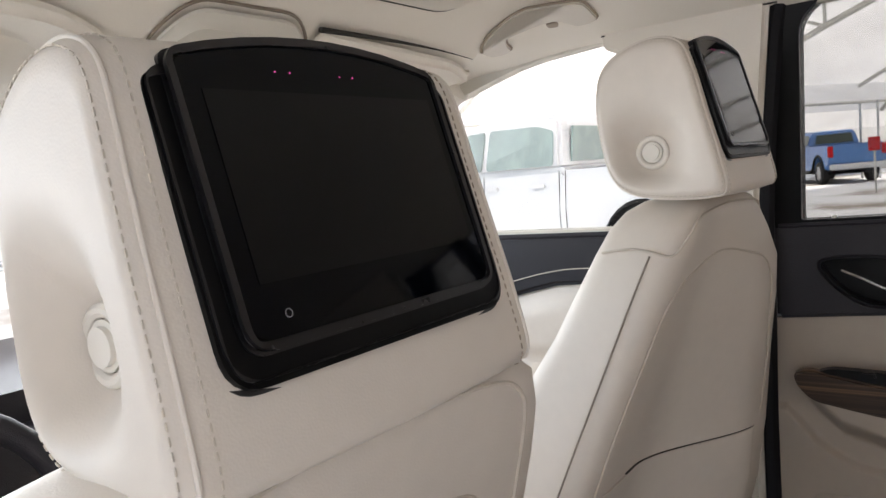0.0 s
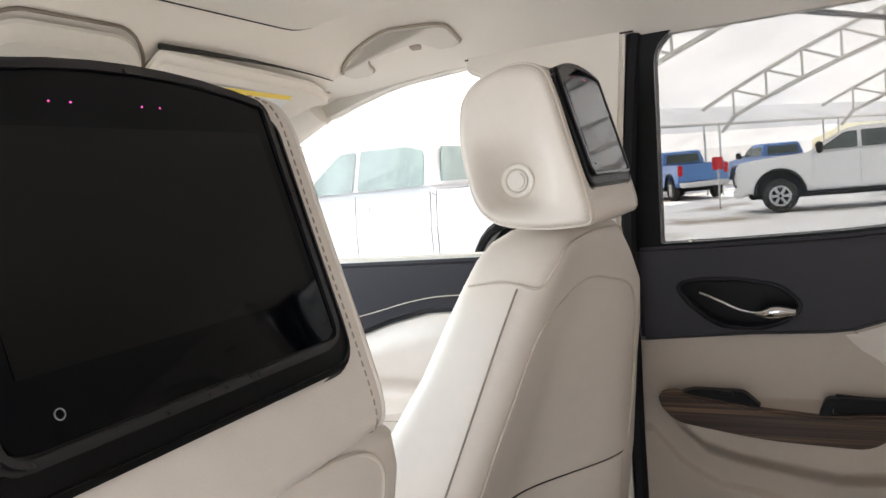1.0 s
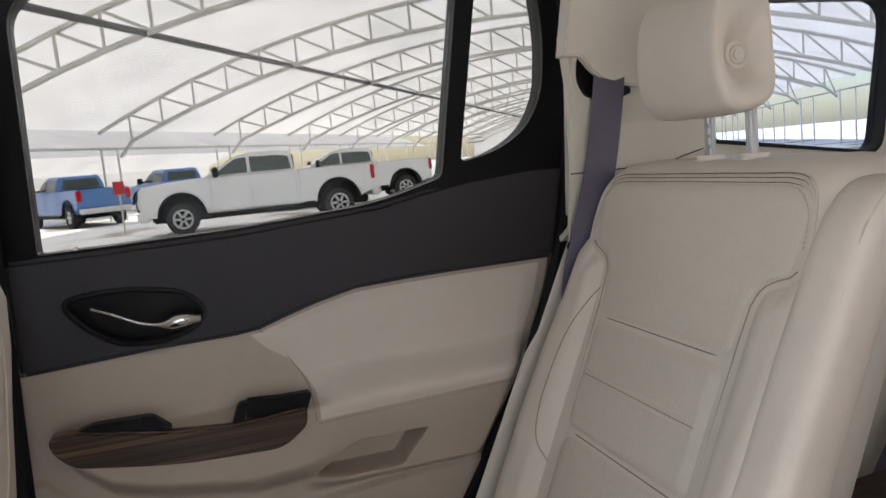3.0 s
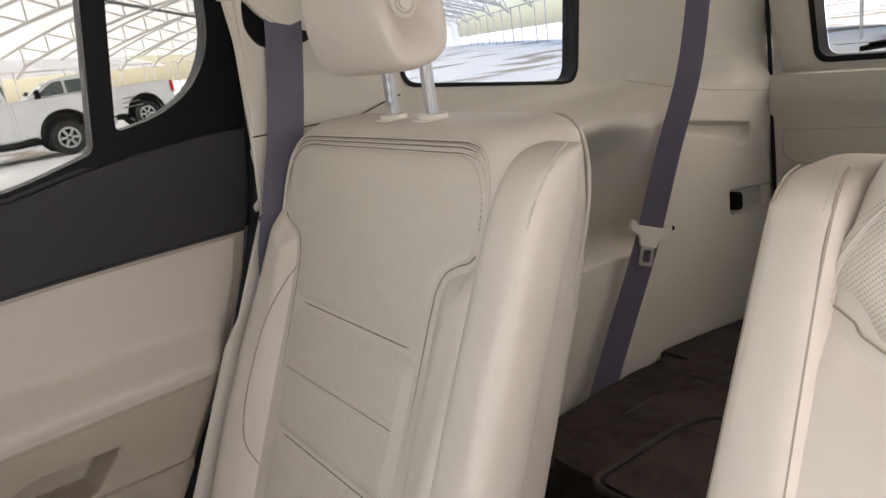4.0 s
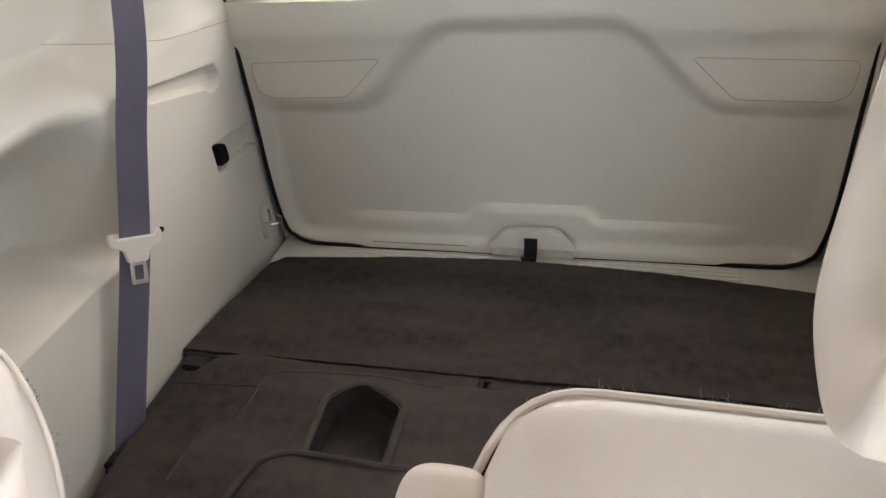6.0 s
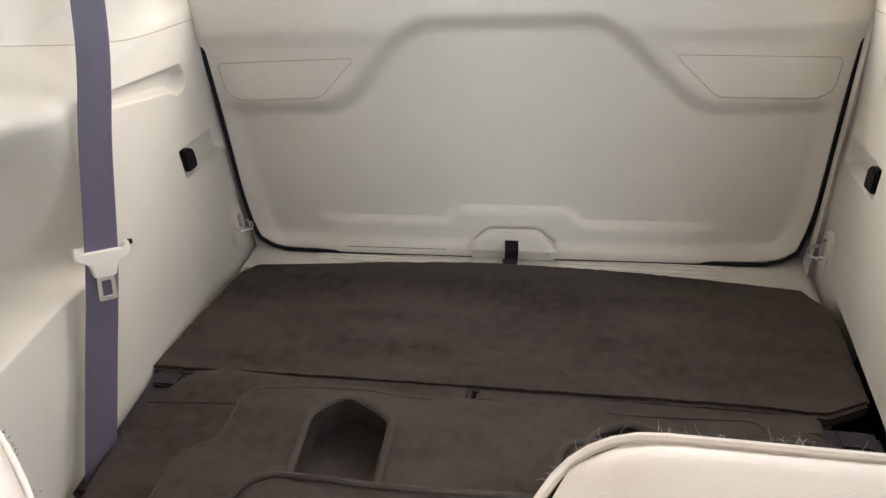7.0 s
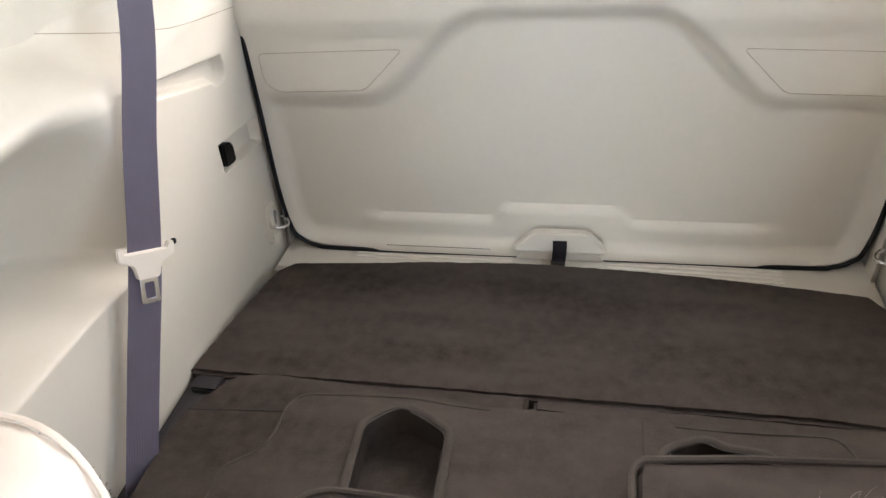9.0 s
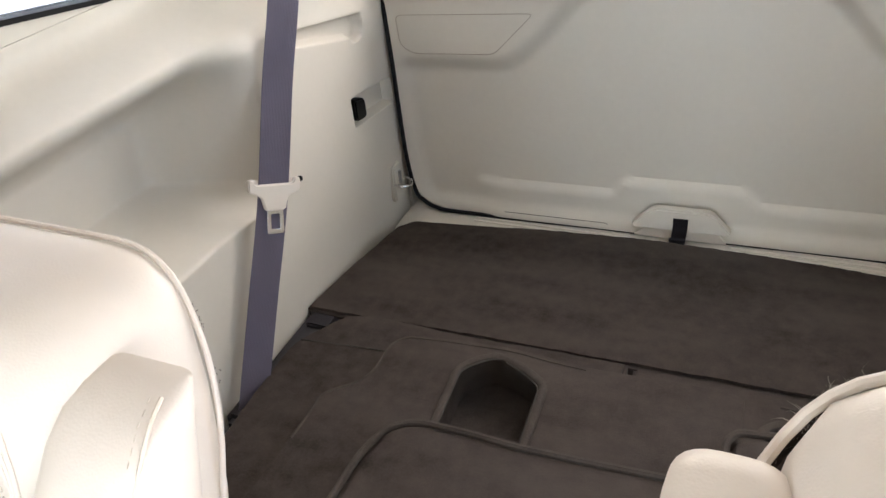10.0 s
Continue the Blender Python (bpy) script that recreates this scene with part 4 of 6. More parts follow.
    part("front_seal", tube(catmull([(s * 0.700, 0.36, 1.70), (s * 0.705, 0.372, 1.64), (s * 0.712, 0.392, 1.468), (s * 0.718, 0.404, 1.30), (s * 0.718, 0.406, 1.166), (s * 0.718, 0.412, 0.941), (s * 0.718, 0.414, 0.5)], 6, False), 0.015, 8), RUBBER, d)
    part("outer_skin", slab([(-0.43, 0.25), (0.43, 0.25), (0.43, 1.30), (-0.47, 1.345)], 0.80, 0.815, "x", mirror=s), WHITE_PAINT, d)
    part("threshold", rbox((min(s * 0.62, s * 0.78), -0.45, 0.30), (max(s * 0.62, s * 0.78), 0.43, 0.46), 0.01), PLASTIC, d)
    return d


rear_door(1)


def front_door(s):
    d = thing("door_2", (s * 0.74, 0.95, 0.45), "closed front door with dark upper trim and beige lining", "car door", kind="structure")
    lean = lambda c: Vector((c.x - 0.10 * max(0.0, c.z - 1.33), c.y, c.z))
    win = rounded([(0.47, 1.33), (0.455, 1.680), (0.58, 1.686), (0.84, 1.668), (1.07, 1.606), (1.30, 1.50), (1.56, 1.335)], [0.01, 0.03, 0.05, 0.06, 0.1, 0.1, 0.01], 6)
    fr = rounded([(0.44, 1.30), (0.425, 1.715), (0.60, 1.715), (0.86, 1.70), (1.09, 1.64), (1.33, 1.53), (1.64, 1.33), (1.64, 1.30)], [0, 0.02, 0.05, 0.06, 0.1, 0.1, 0.02, 0], 6)
    part("window_frame", slab(fr, 0.738, 0.775, "x", 0.003, holes=[win], warp=lean, mirror=s), PLASTIC, d)
    part("window_pane", slab(win, 0.757, 0.761, "x", warp=lean, mirror=s), CLEAR, d).visible_shadow = False
    low = [(0.43, 1.200), (0.60, 1.212), (0.74, 1.221), (0.815, 1.217), (0.90, 1.197), (0.97, 1.174), (1.10, 1.14), (1.3, 1.12), (1.62, 1.12)]
    part("upper_trim", slab(low + [(1.62, 1.325), (0.43, 1.325)], 0.722, 0.775, "x", 0.010, 3, mirror=s), DARK, d, "dark soft upper trim")
    st = catmull([(s * 0.7205, 0.45, 1.243), (s * 0.7205, 0.60, 1.252), (s * 0.7205, 0.75, 1.254), (s * 0.7205, 0.84, 1.244), (s * 0.7205, 0.97, 1.214), (s * 0.7205, 1.2, 1.17)], 8, False)
    part("stitch_line", tube(st, 0.0012, 6), THREAD, d)
    part("lining", slab([(0.43, 1.198)] + low[1:] + [(1.62, 0.46), (0.43, 0.46)], 0.735, 0.78, "x", 0.004, mirror=s), PLASTIC, d)
    edge = lambda y: float(np.interp(y, [q[0] for q in low], [q[1] for q in low])) - 0.004

    def door_form(y, v):
        z = 0.50 + (edge(y) - 0.50) * v
        lobe = 0.014 * smooth((edge(y) - z) / 0.05) * smooth((z - 1.06) / 0.03)
        arm = 0.052 * smooth((1.055 - 0.03 * (y - 0.7) - z) / 0.03) * smooth((z - 0.93) / 0.05)
        return (s * (0.733 - max(lobe, arm)), y, z)
    part("armrest_form", field(0.436, 1.60, 60, 0, 1, 80, door_form, (s * 0.006, 0, 0)), LEATHER, d)
    part("armrest_seam", tube([(s * 0.6815, y, 1.012 - 0.03 * (y - 0.7)) for y in np.linspace(0.44, 1.5, 30)], 0.0012, 6), SEAM, d)
    part("outer_skin", slab([(0.44, 0.25), (1.66, 0.25), (1.66, 1.30), (0.44, 1.30)], 0.80, 0.815, "x", mirror=s), WHITE_PAINT, d)
    # pillar between the doors
    p = thing("pillar_trim", (s * 0.7, 0.42, 0.5), "beige pillar trim between the side doors", "pillar trim", kind="structure")
    part("upper_cover", slab(rounded([(0.372, 1.70), (0.40, 1.45), (0.415, 1.30), (0.50, 1.30), (0.52, 1.60), (0.66, 1.665), (0.66, 1.78), (0.36, 1.78)], 0.012, 4), 0.700, 0.795, "x", 0.012, 3, warp=lambda c: Vector((c.x - 0.06 * (c.z - 1.30), c.y, c.z)), mirror=s), HEADLINER, p)
    part("lower_cover", slab([(0.418, 1.297), (0.425, 0.45), (0.50, 0.45), (0.482, 1.297)], 0.690, 0.74, "x", 0.010, 3, mirror=s), PLASTIC, p)
    # roof rail over the doors
    r = thing("trim_roof_rail", (s * 0.7, 0.3, 1.7), "beige cloth roof rail above the side windows", "roof rail", kind="structure")
    part("rail", tube([(s * 0.706, y, 1.720 - 0.085 * smooth((y - 0.75) / 0.5)) for y in np.linspace(-0.47, 1.05, 30)], 0.026, 10), HEADLINER, r)
    part("rail_line", tube([(s * 0.6800, y, 1.6875) for y in np.linspace(0.36, 0.66, 8)], 0.0014, 6), GAP, r)
    part("front_pillar", tube([(s * 0.695, 1.0, 1.655), (s * 0.69, 1.2, 1.565), (s * 0.69, 1.42, 1.43), (s * 0.69, 1.68, 1.26)], [0.042, 0.045, 0.045, 0.045], 12), HEADLINER, r)
    return d


front_door(1)
front_door(-1)
# windscreen, header and dashboard
header = tagged(part("trim_header", tube([(-0.70, 1.14, 1.600), (-0.35, 1.17, 1.604), (0, 1.18, 1.606), (0.35, 1.17, 1.604), (0.70, 1.14, 1.600)], 0.024, 10), HEADLINER), "beige cloth header above the windscreen", "header trim", kind="structure")
ws = thing("window_windscreen", (0, 1.5, 1.4), "clear sloping windscreen", "window", kind="structure")
part("pane", field(-0.70, 0.70, 10, 0, 1, 8, lambda x, v: (x, 1.21 - 0.06 * (x / 0.7) ** 2 + 0.62 * v, 1.635 - 0.44 * v), (0, 0.003, 0.004)), CLEAR, ws).visible_shadow = False
dash = thing("dashboard", (0, 1.5, 0.9), "dark dashboard with beige lower part", "dashboard", kind="structure")
part("upper", rbox((-0.72, 1.22, 1.02), (0.72, 1.86, 1.20), 0.05, 4), DARK, dash)
part("lower", rbox((-0.72, 1.28, 0.62), (0.72, 1.70, 1.03), 0.05, 4), PLASTIC, dash)
part("bulkhead", rbox((-0.78, 1.70, 0.3), (0.78, 1.76, 1.19), 0.01), DARK, dash)
console = thing("centre_console", (0, 0.6, 0.45), "beige and dark centre console between the front seats", "console")
part("body", rbox((-0.13, 0.45, 0.42), (0.13, 1.30, 0.78), 0.03, 3), PLASTIC, console)
part("lid", rbox((-0.125, 0.46, 0.775), (0.125, 0.80, 0.83), 0.02, 3), LEATHER, console)
wheel = thing("steering_wheel", (-0.37, 1.02, 1.08), "dark leather steering wheel with beige spokes", "steering wheel")
wd = Vector((0, -0.90, 0.43)).normalized()
part("rim", ring((-0.37, 1.02, 1.08), wd, 0.185, 0.017, 40, 12), DARK, wheel)
part("hub", disc((-0.37, 1.03, 1.075), wd, 0.075, 0.04, 28, 0.01), DARK, wheel)
for ang in (0, 180, 250, 290):
    e1, e2 = Vector((1, 0, 0)), wd.cross(Vector((1, 0, 0)))
    dirv = math.cos(radians(ang)) * e1 - math.sin(radians(ang)) * e2 * (1 if e2.z < 0 else -1)
    c = Vector((-0.37, 1.02, 1.08))
    part("spoke", tube([c + dirv * 0.06, c + dirv * 0.18], 0.018, 8, flat=0.6), PLASTIC, wheel)
for i in range(3):
    part("spoke_button", rbox((-0.275 + 0.03 * i, 1.005, 1.075), (-0.255 + 0.03 * i, 1.02, 1.10), 0.004), BLACK, wheel)

# fittings under the roof
def visor(cx, tilt, label):
    v = thing("sun_visor", (cx, 0.95, 1.66), label, "sun visor", group="sun visors")
    z = lambda x, y: roof_z(x, y) - 0.012
    s_in = -1 if cx > 0 else 1
    poly = rounded([(cx - 0.225, 0.815), (cx + 0.13, 0.825), (cx + 0.215, 0.86), (cx + 0.20, 1.02), (cx - 0.225, 1.03)], [0.02, 0.06, 0.05, 0.05, 0.02], 6)
    part("panel", slab(poly, -0.012, 0.006, "z", 0.006, 3, warp=lambda c: Vector((c.x, c.y, z(c.x, c.y) + c.z))), HEADLINER, v)
    # The visor edge's shadow, drawn as a dark tapering tube
    part("shadow_gap", tube([(x, 0.814 + 0.012 * max(0.0, x - cx + 0.06), roof_z(x, 0.814) - 0.0125) for x in np.linspace(cx - 0.222, cx + 0.15, 24)], [0.0042 - 0.00016 * k for k in range(24)], 8), GAP, v)
    lab = part("warning_label", slab([(cx - 0.155, 0.838), (cx + 0.062, 0.838), (cx + 0.062, 0.915), (cx - 0.155, 0.915)], -0.0135, -0.0125, "z", warp=lambda c: Vector((c.x, c.y, z(c.x, c.y) + c.z))), PAPER, v, "white paper warning label with a yellow band")
    part("label_band", slab([(cx - 0.155, 0.838), (cx + 0.062, 0.838), (cx + 0.062, 0.844), (cx - 0.155, 0.844)], -0.0142, -0.0136, "z", warp=lambda c: Vector((c.x, c.y, z(c.x, c.y) + c.z))), YELLOW, v)
    for i in range(3):
        part("label_line", slab([(cx - 0.145, 0.860 + 0.014 * i), (cx + 0.05 - 0.04 * i, 0.860 + 0.014 * i), (cx + 0.05 - 0.04 * i, 0.864 + 0.014 * i), (cx - 0.145, 0.864 + 0.014 * i)], -0.0142, -0.0136, "z", warp=lambda c: Vector((c.x, c.y, z(c.x, c.y) + c.z))), INK, v)
    part("clip", rbox((cx + s_in * 0.225 - 0.02, 0.86, z(cx, 0.88) - 0.016), (cx + s_in * 0.225 + 0.02, 0.89, z(cx, 0.88) + 0.008), 0.008, 3), PLASTIC, v)
    return v


visor(0.335, 0, "beige cloth sun visor folded up with a warning label")
visor(-0.36, 0, "beige cloth sun visor folded up with a warning label")
over = thing("overhead_console", (0, 0.9, 1.68), "beige overhead console with an inner flap", "overhead console")
oz = lambda c: Vector((c.x, c.y, roof_z(c.x, c.y) + c.z))
part("body", slab(rounded([(-0.085, 0.812), (0.072, 0.812), (0.118, 0.85), (0.13, 1.06), (-0.13, 1.06), (-0.122, 0.85)], 0.03, 6), -0.022, 0.0, "z", 0.009, 3, warp=oz), PLASTIC, over)
part("flap", slab(rounded([(-0.055, 0.838), (0.06, 0.838), (0.085, 0.87), (0.085, 0.96), (-0.085, 0.96), (-0.08, 0.87)], 0.02, 6), -0.028, -0.020, "z", 0.003, 3, warp=oz), PLASTIC, over)
part("flap_gap", tube([(p[0], p[1], roof_z(p[0], p[1]) - 0.0245) for p in rounded([(-0.055, 0.838), (0.06, 0.838), (0.085, 0.87), (0.085, 0.96), (-0.085, 0.96), (-0.08, 0.87)], 0.02, 6)], 0.0014, 6, closed=True), CREASE, over)
part("console_gap", tube([(p[0], p[1], roof_z(p[0], p[1]) - 0.003) for p in rounded([(-0.087, 0.809), (0.074, 0.809), (0.121, 0.848), (0.133, 1.06), (-0.133, 1.06), (-0.125, 0.848)], 0.03, 6)], 0.0022, 6, closed=True), CREASE, over)
part("flap_grip", slab(rounded([(-0.012, 0.852), (0.028, 0.852), (0.028, 0.866), (-0.012, 0.866)], 0.004, 3), -0.0305, -0.025, "z", 0.001, warp=oz), PLASTIC, over)
for s in (1, -1):
    g = thing("grab_handle", (s * 0.61, 0.73, 1.69), "beige folded grab handle in a moulded recess under the roof", "grab handle", group="roof grab handles")
    grip = rounded([(0.484, 0.795), (0.605, 0.874), (0.634, 0.870), (0.640, 0.838), (0.632, 0.820), (0.608, 0.816), (0.575, 0.799), (0.573, 0.694), (0.612, 0.674), (0.610, 0.646), (0.600, 0.628), (0.529, 0.621), (0.515, 0.634)],
                   [0.02, 0.015, 0.01, 0.006, 0.006, 0.008, 0.010, 0.010, 0.008, 0.008, 0.012, 0.012, 0.02], 5)
    fine = []
    for a, b in zip(grip, grip[1:] + grip[:1]):
        n = max(1, int(math.dist(a[:2], b[:2]) / 0.006))
        fine += [(a[0] + (b[0] - a[0]) * q / n, a[1] + (b[1] - a[1]) * q / n) for q in range(n)]
    under = lambda c: Vector((c.x, c.y, roof_z(c.x, c.y) + c.z))
    part("handle", slab(fine, -0.008, 0.002, "z", 0.003, 2, warp=under, mirror=s), HANDLE, g)
    part("recess_gap", tube([(s * p[0], p[1], roof_z(*p) - 0.0035) for p in fine], 0.0022, 8, closed=True), SEAM, g)
    part("pivot_cap", slab(rounded([(0.585, 0.700), (0.605, 0.706), (0.602, 0.725), (0.585, 0.722)], 0.005, 3), -0.004, 0.001, "z", 0.001, warp=under, mirror=s), SEAM, g)


# ---- seats ----
def side_profile(pts, n=5):
    return [Vector(q) for q in catmull([(a, b) for a, b in pts], n)]


def headrest(t, prof, hw, at, button, parent=None, piping=True, both=False, button_side=-1, taper=0.05, bs=1.0):
    """A head pad lofted across its width; the side face is dished round a button."""
    o = Vector(at)
    P = [Vector((0, p.x, p.y)) for p in prof]
    cen = sum(P, Vector()) / len(P)
    rings = []
    st = [(-hw, 0.10), (-hw + 0.0035, 0.05), (-hw + 0.009, 0.018), (-hw + 0.018, 0.0), (-hw * 0.4, -0.012), (0, -0.015), (hw * 0.4, -0.012), (hw - 0.018, 0.0), (hw - 0.009, 0.018), (hw - 0.0035, 0.05), (hw, 0.10)]
    b = Vector((0, button[0], button[1]))

    steps = (0.02, 0.10, 0.18, 0.27, 0.37, 0.48, 0.60, 0.72, 0.84, 0.94)

    def dish(p, k):
        r = (p - b).length
        return smooth((1 - k) / 0.55) * bs * (0.048 * math.exp(-(r / (0.044 * bs)) ** 2) - 0.006 * math.exp(-(r / (0.09 * bs)) ** 2))
    for side in (-1, 1):
        body = []
        for k in steps:
            body.append([b + (cen + (p - cen) * 0.90 - b) * k for p in P])
        cap = [[o + Vector((side * (hw - (dish(p, steps[i]) if side == button_side or both else -0.004 * (1 - i / 9))), p.y, p.z)) for p in r] for i, r in enumerate(body)]
        if side < 0:
            rings = cap
        else:
            tail = cap[::-1]
    mid = [[o + Vector((x, 0, 0)) + cen + (p - cen) * (1 - q) for p in P] for x, q in st]
    hi = max(p.y for p in prof)
    bmp = loft(rings + mid + tail)
    for v in bmp.verts:
        v.co.x = o.x + (v.co.x - o.x) * (1 - taper * max(0.0, v.co.z - o.z) / hi)
    ob = part("pad", bmp, LEATHER, parent or t, sharp=60)
    for side in ((-1, 1) if both else (button_side,)):
        c = o + b + Vector((side * (hw - 0.0335 * bs), 0, 0))
        part("button_ring", ring(c, (side, 0, 0), 0.0172 * bs, 0.0040 * bs, 30, 10), PALE, parent or t, "pale plastic release button ring")
        part("button", disc(c + Vector((side * 0.0005, 0, 0)), (side, 0, 0), 0.0128 * bs, 0.010, 28, 0.003), PALE, parent or t)
    return ob


FRONT_PROFILE = side_profile([(0.006, 0.002), (0.012, 0.040), (0.026, 0.095), (0.040, 0.150), (0.054, 0.180), (0.085, 0.190), (0.125, 0.182), (0.156, 0.160), (0.166, 0.122), (0.162, 0.072), (0.150, 0.026), (0.124, 0.003), (0.075, -0.006), (0.022, -0.006)])


def front_seat(cx, dy, dz, head, deep, wl, wr, sw, swell, label):
    """head is the foot of the head restraint and deep its depth; wl and wr widen the back's left and right half; sw scales the screen."""
    tall, hw, taper, bs = 1.0, 0.134, 0.055, 1.0
    t = thing("front_seat", (cx, 0.6 + dy, 0.45), label, "car seat", group="front seats")
    at = Vector(head)
    hr = thing("headrest", (0, 0, 0), "", "")
    hr.parent = t
    hr.matrix_parent_inverse = Matrix.Translation(-Vector(t.location))
    hr.location = at
    hr.matrix_parent_inverse = Matrix.Translation(-Vector(t.location))
    hr["label"] = "cream leather head restraint with a built-in screen"

    def P(name, bm, m, label="", sharp=35, kind=""):
        ob = part(name, bm, m, None, label, sharp, kind)
        ob.parent = hr
        ob.matrix_parent_inverse = Matrix.Translation(-at)
        return ob
    prof = [Vector((0.035 + (p.x - 0.035) * deep if p.x > 0.035 else p.x, p.y * tall)) for p in FRONT_PROFILE]
    pad = headrest(t, prof, hw, at, (0.100, 0.053), None, taper=taper, bs=bs)
    for ob in list(scene.objects):
        if ob.parent is t and ob.name.split(".")[0] in ("pad", "button_ring", "button") and ob.type == "MESH":
            ob.parent = hr
            ob.matrix_parent_inverse = Matrix.Translation(-at)
    # seams and stitches near the side edges
    pr = prof
    cen = sum(pr, Vector((0, 0))) / len(pr)
    for side in (-1, 1):
        line = [at + Vector((side * (hw - 0.009) * (1 - taper * max(0, p.y) / 0.19 / tall), *(cen + (p - cen) * 0.9835))) for p in pr]
        P("edge_seam", tube(line, 0.0014, 8, closed=True), LEATHER)
        for off, sc, thr in (((0.002, 0.945, THREAD), (0.0185, 1.004, THREAD)) if side < 0 else ((0.0185, 1.004, SEAM),)):
            line = [at + Vector((side * (hw - off) * (1 - taper * max(0, p.y) / 0.19 / tall), *(cen + (p - cen) * sc))) for p in pr]
            P("stitching", stitches(line + line[:1], 0.0056, 0.0036, 0.00048), thr, kind="stuff")
    # screen, in its own tilted frame
    vd, wdn = Vector((0, 0.262, 0.965)) * tall, Vector((0, -0.965, 0.262))
    F = Matrix(((1, 0, 0, at.x), (0, wdn.y, vd.y, at.y), (0, wdn.z, vd.z, at.z), (0, 0, 0, 1)))   # u, w, v
    base_w = -0.009

    def outline(hu, v0, v1, arc, r0, r1):
        hu *= sw
        pts = [(-hu, v0), (hu, v0), (hu, v1)]
        n = 9
        pts += [(hu * (1 - 2 * i / n), v1 + arc * (1 - (1 - 2 * i / n) ** 2)) for i in range(1, n)]
        pts += [(-hu, v1)]
        return rounded(pts, [r0, r0, r1] + [0.0] * (n - 1) + [r1], 6)

    def sl(poly, w0, w1, bev=0.0, holes=(), seg=3):
        return moved(slab(poly, base_w + w0, base_w + w1, "y", bev, seg, holes), F)
    o1, o2 = outline(0.107, 0.036, 0.178, 0.012, 0.020, 0.008), outline(0.0985, 0.046, 0.174, 0.011, 0.016, 0.006)
    o3, o4 = outline(0.0945, 0.0505, 0.1860, 0.012, 0.014, 0.006), outline(0.0895, 0.0560, 0.1822, 0.0115, 0.011, 0.005)
    # the slab's y axis is turned so that positive w points away from the pad
    P("screen_housing", sl(outline(0.105, 0.038, 0.176, 0.012, 0.02, 0.008), -0.010, 0.0118), BLACK)
    P("screen_surround", sl(o1, 0.0, 0.013, 0.005, [o2]), BEZEL, "satin black raised screen surround")
    P("screen_bezel", sl(o3, 0.003, 0.017, 0.0045, [o4]), BEZEL, "satin black screen bezel")
    P("screen_glass", sl(o4, 0.004, 0.0155), SCREEN, "dark glossy screen glass")
    P("display_area", sl([(-0.079 * sw, 0.080), (0.082 * sw, 0.080), (0.082 * sw, 0.1685), (-0.079 * sw, 0.1685)], 0.0156, 0.0159), DISPLAY, "dark switched-off display")
    P("home_mark", moved(ring((-0.068 * sw, base_w + 0.0157, 0.0655), (0, 1, 0), 0.0019, 0.0003, 20, 6), F), INK)
    P("surround_line", moved(tube([(u, base_w + 0.0135, 0.0415) for u in np.linspace(-0.095 * sw, 0.095 * sw, 12)], 0.0004, 6), F), BLACK)
    for u in (-0.034, -0.0245, 0.0105, 0.0205):
        P("infrared_emitter", moved(disc((u, base_w + 0.0157, 0.1790), (0, 1, 0), 0.00042, 0.0004, 10), F), IR)
    for u in (-0.048, 0.048):
        P("post", tube([at + Vector((u, 0.072, 0.004)), at + Vector((u, 0.062, -0.05))], 0.0065, 12), CHROME, "chrome headrest post")
    # back rest
    cz = lambda z: z + dz
    cy = lambda z: 0.379 + 0.39 * (1.349 - z) + dy
    rows = [(1.408, 0.055, 0.035, 0.050), (1.404, 0.095, 0.024, 0.075), (1.394, 0.135, 0.010, 0.098), (1.375, 0.160, 0.002, 0.112), (1.345, 0.175, 0, 0.118), (1.30, 0.188, 0, 0.124), (1.24, 0.200, 0, 0.132),
            (1.17, 0.214, 0, 0.150), (1.10, 0.228, 0, 0.168), (1.02, 0.240, 0, 0.182), (0.92, 0.246, 0, 0.190), (0.80, 0.25, 0, 0.195), (0.66, 0.25, 0, 0.19)]

    bulge = lambda z: float(np.interp(z, [0.66, 0.95, 1.07, 1.165, 1.243, 1.315, 1.366, 1.40], [0.16, 0.13, 0.10, 0.078, 0.062, 0.042, 0.006, 0.0]))
    bend = lambda x, z: swell * bulge(z) * smooth((x - cx + 0.06) / 0.24)

    def ringat(z, hw_, yo, dep, grow=0.0):
        y0, y1 = cy(z) + yo, cy(z) + yo + dep
        r = min(0.05, dep * 0.46)
        L, R = hw_ * wl, hw_ * wr
        pts = rounded([(cx - L, y0), (cx - L * 0.3, y0), (cx + R * 0.3, y0), (cx + R, y0), (cx + R * 0.97, y1), (cx + R * 0.55, y1 - 0.016), (cx - L * 0.55, y1 - 0.016), (cx - L * 0.97, y1)], [r, 0.1, 0.1, r, r * 0.8, r, r, r * 0.8], 7)
        return [(p[0], p[1] - (bend(p[0], z) if p[1] < y0 + dep * 0.6 else 0), cz(z)) for p in pts]
    part("backrest", loft([ringat(*r) for r in rows]), LEATHER, t, sharp=70)
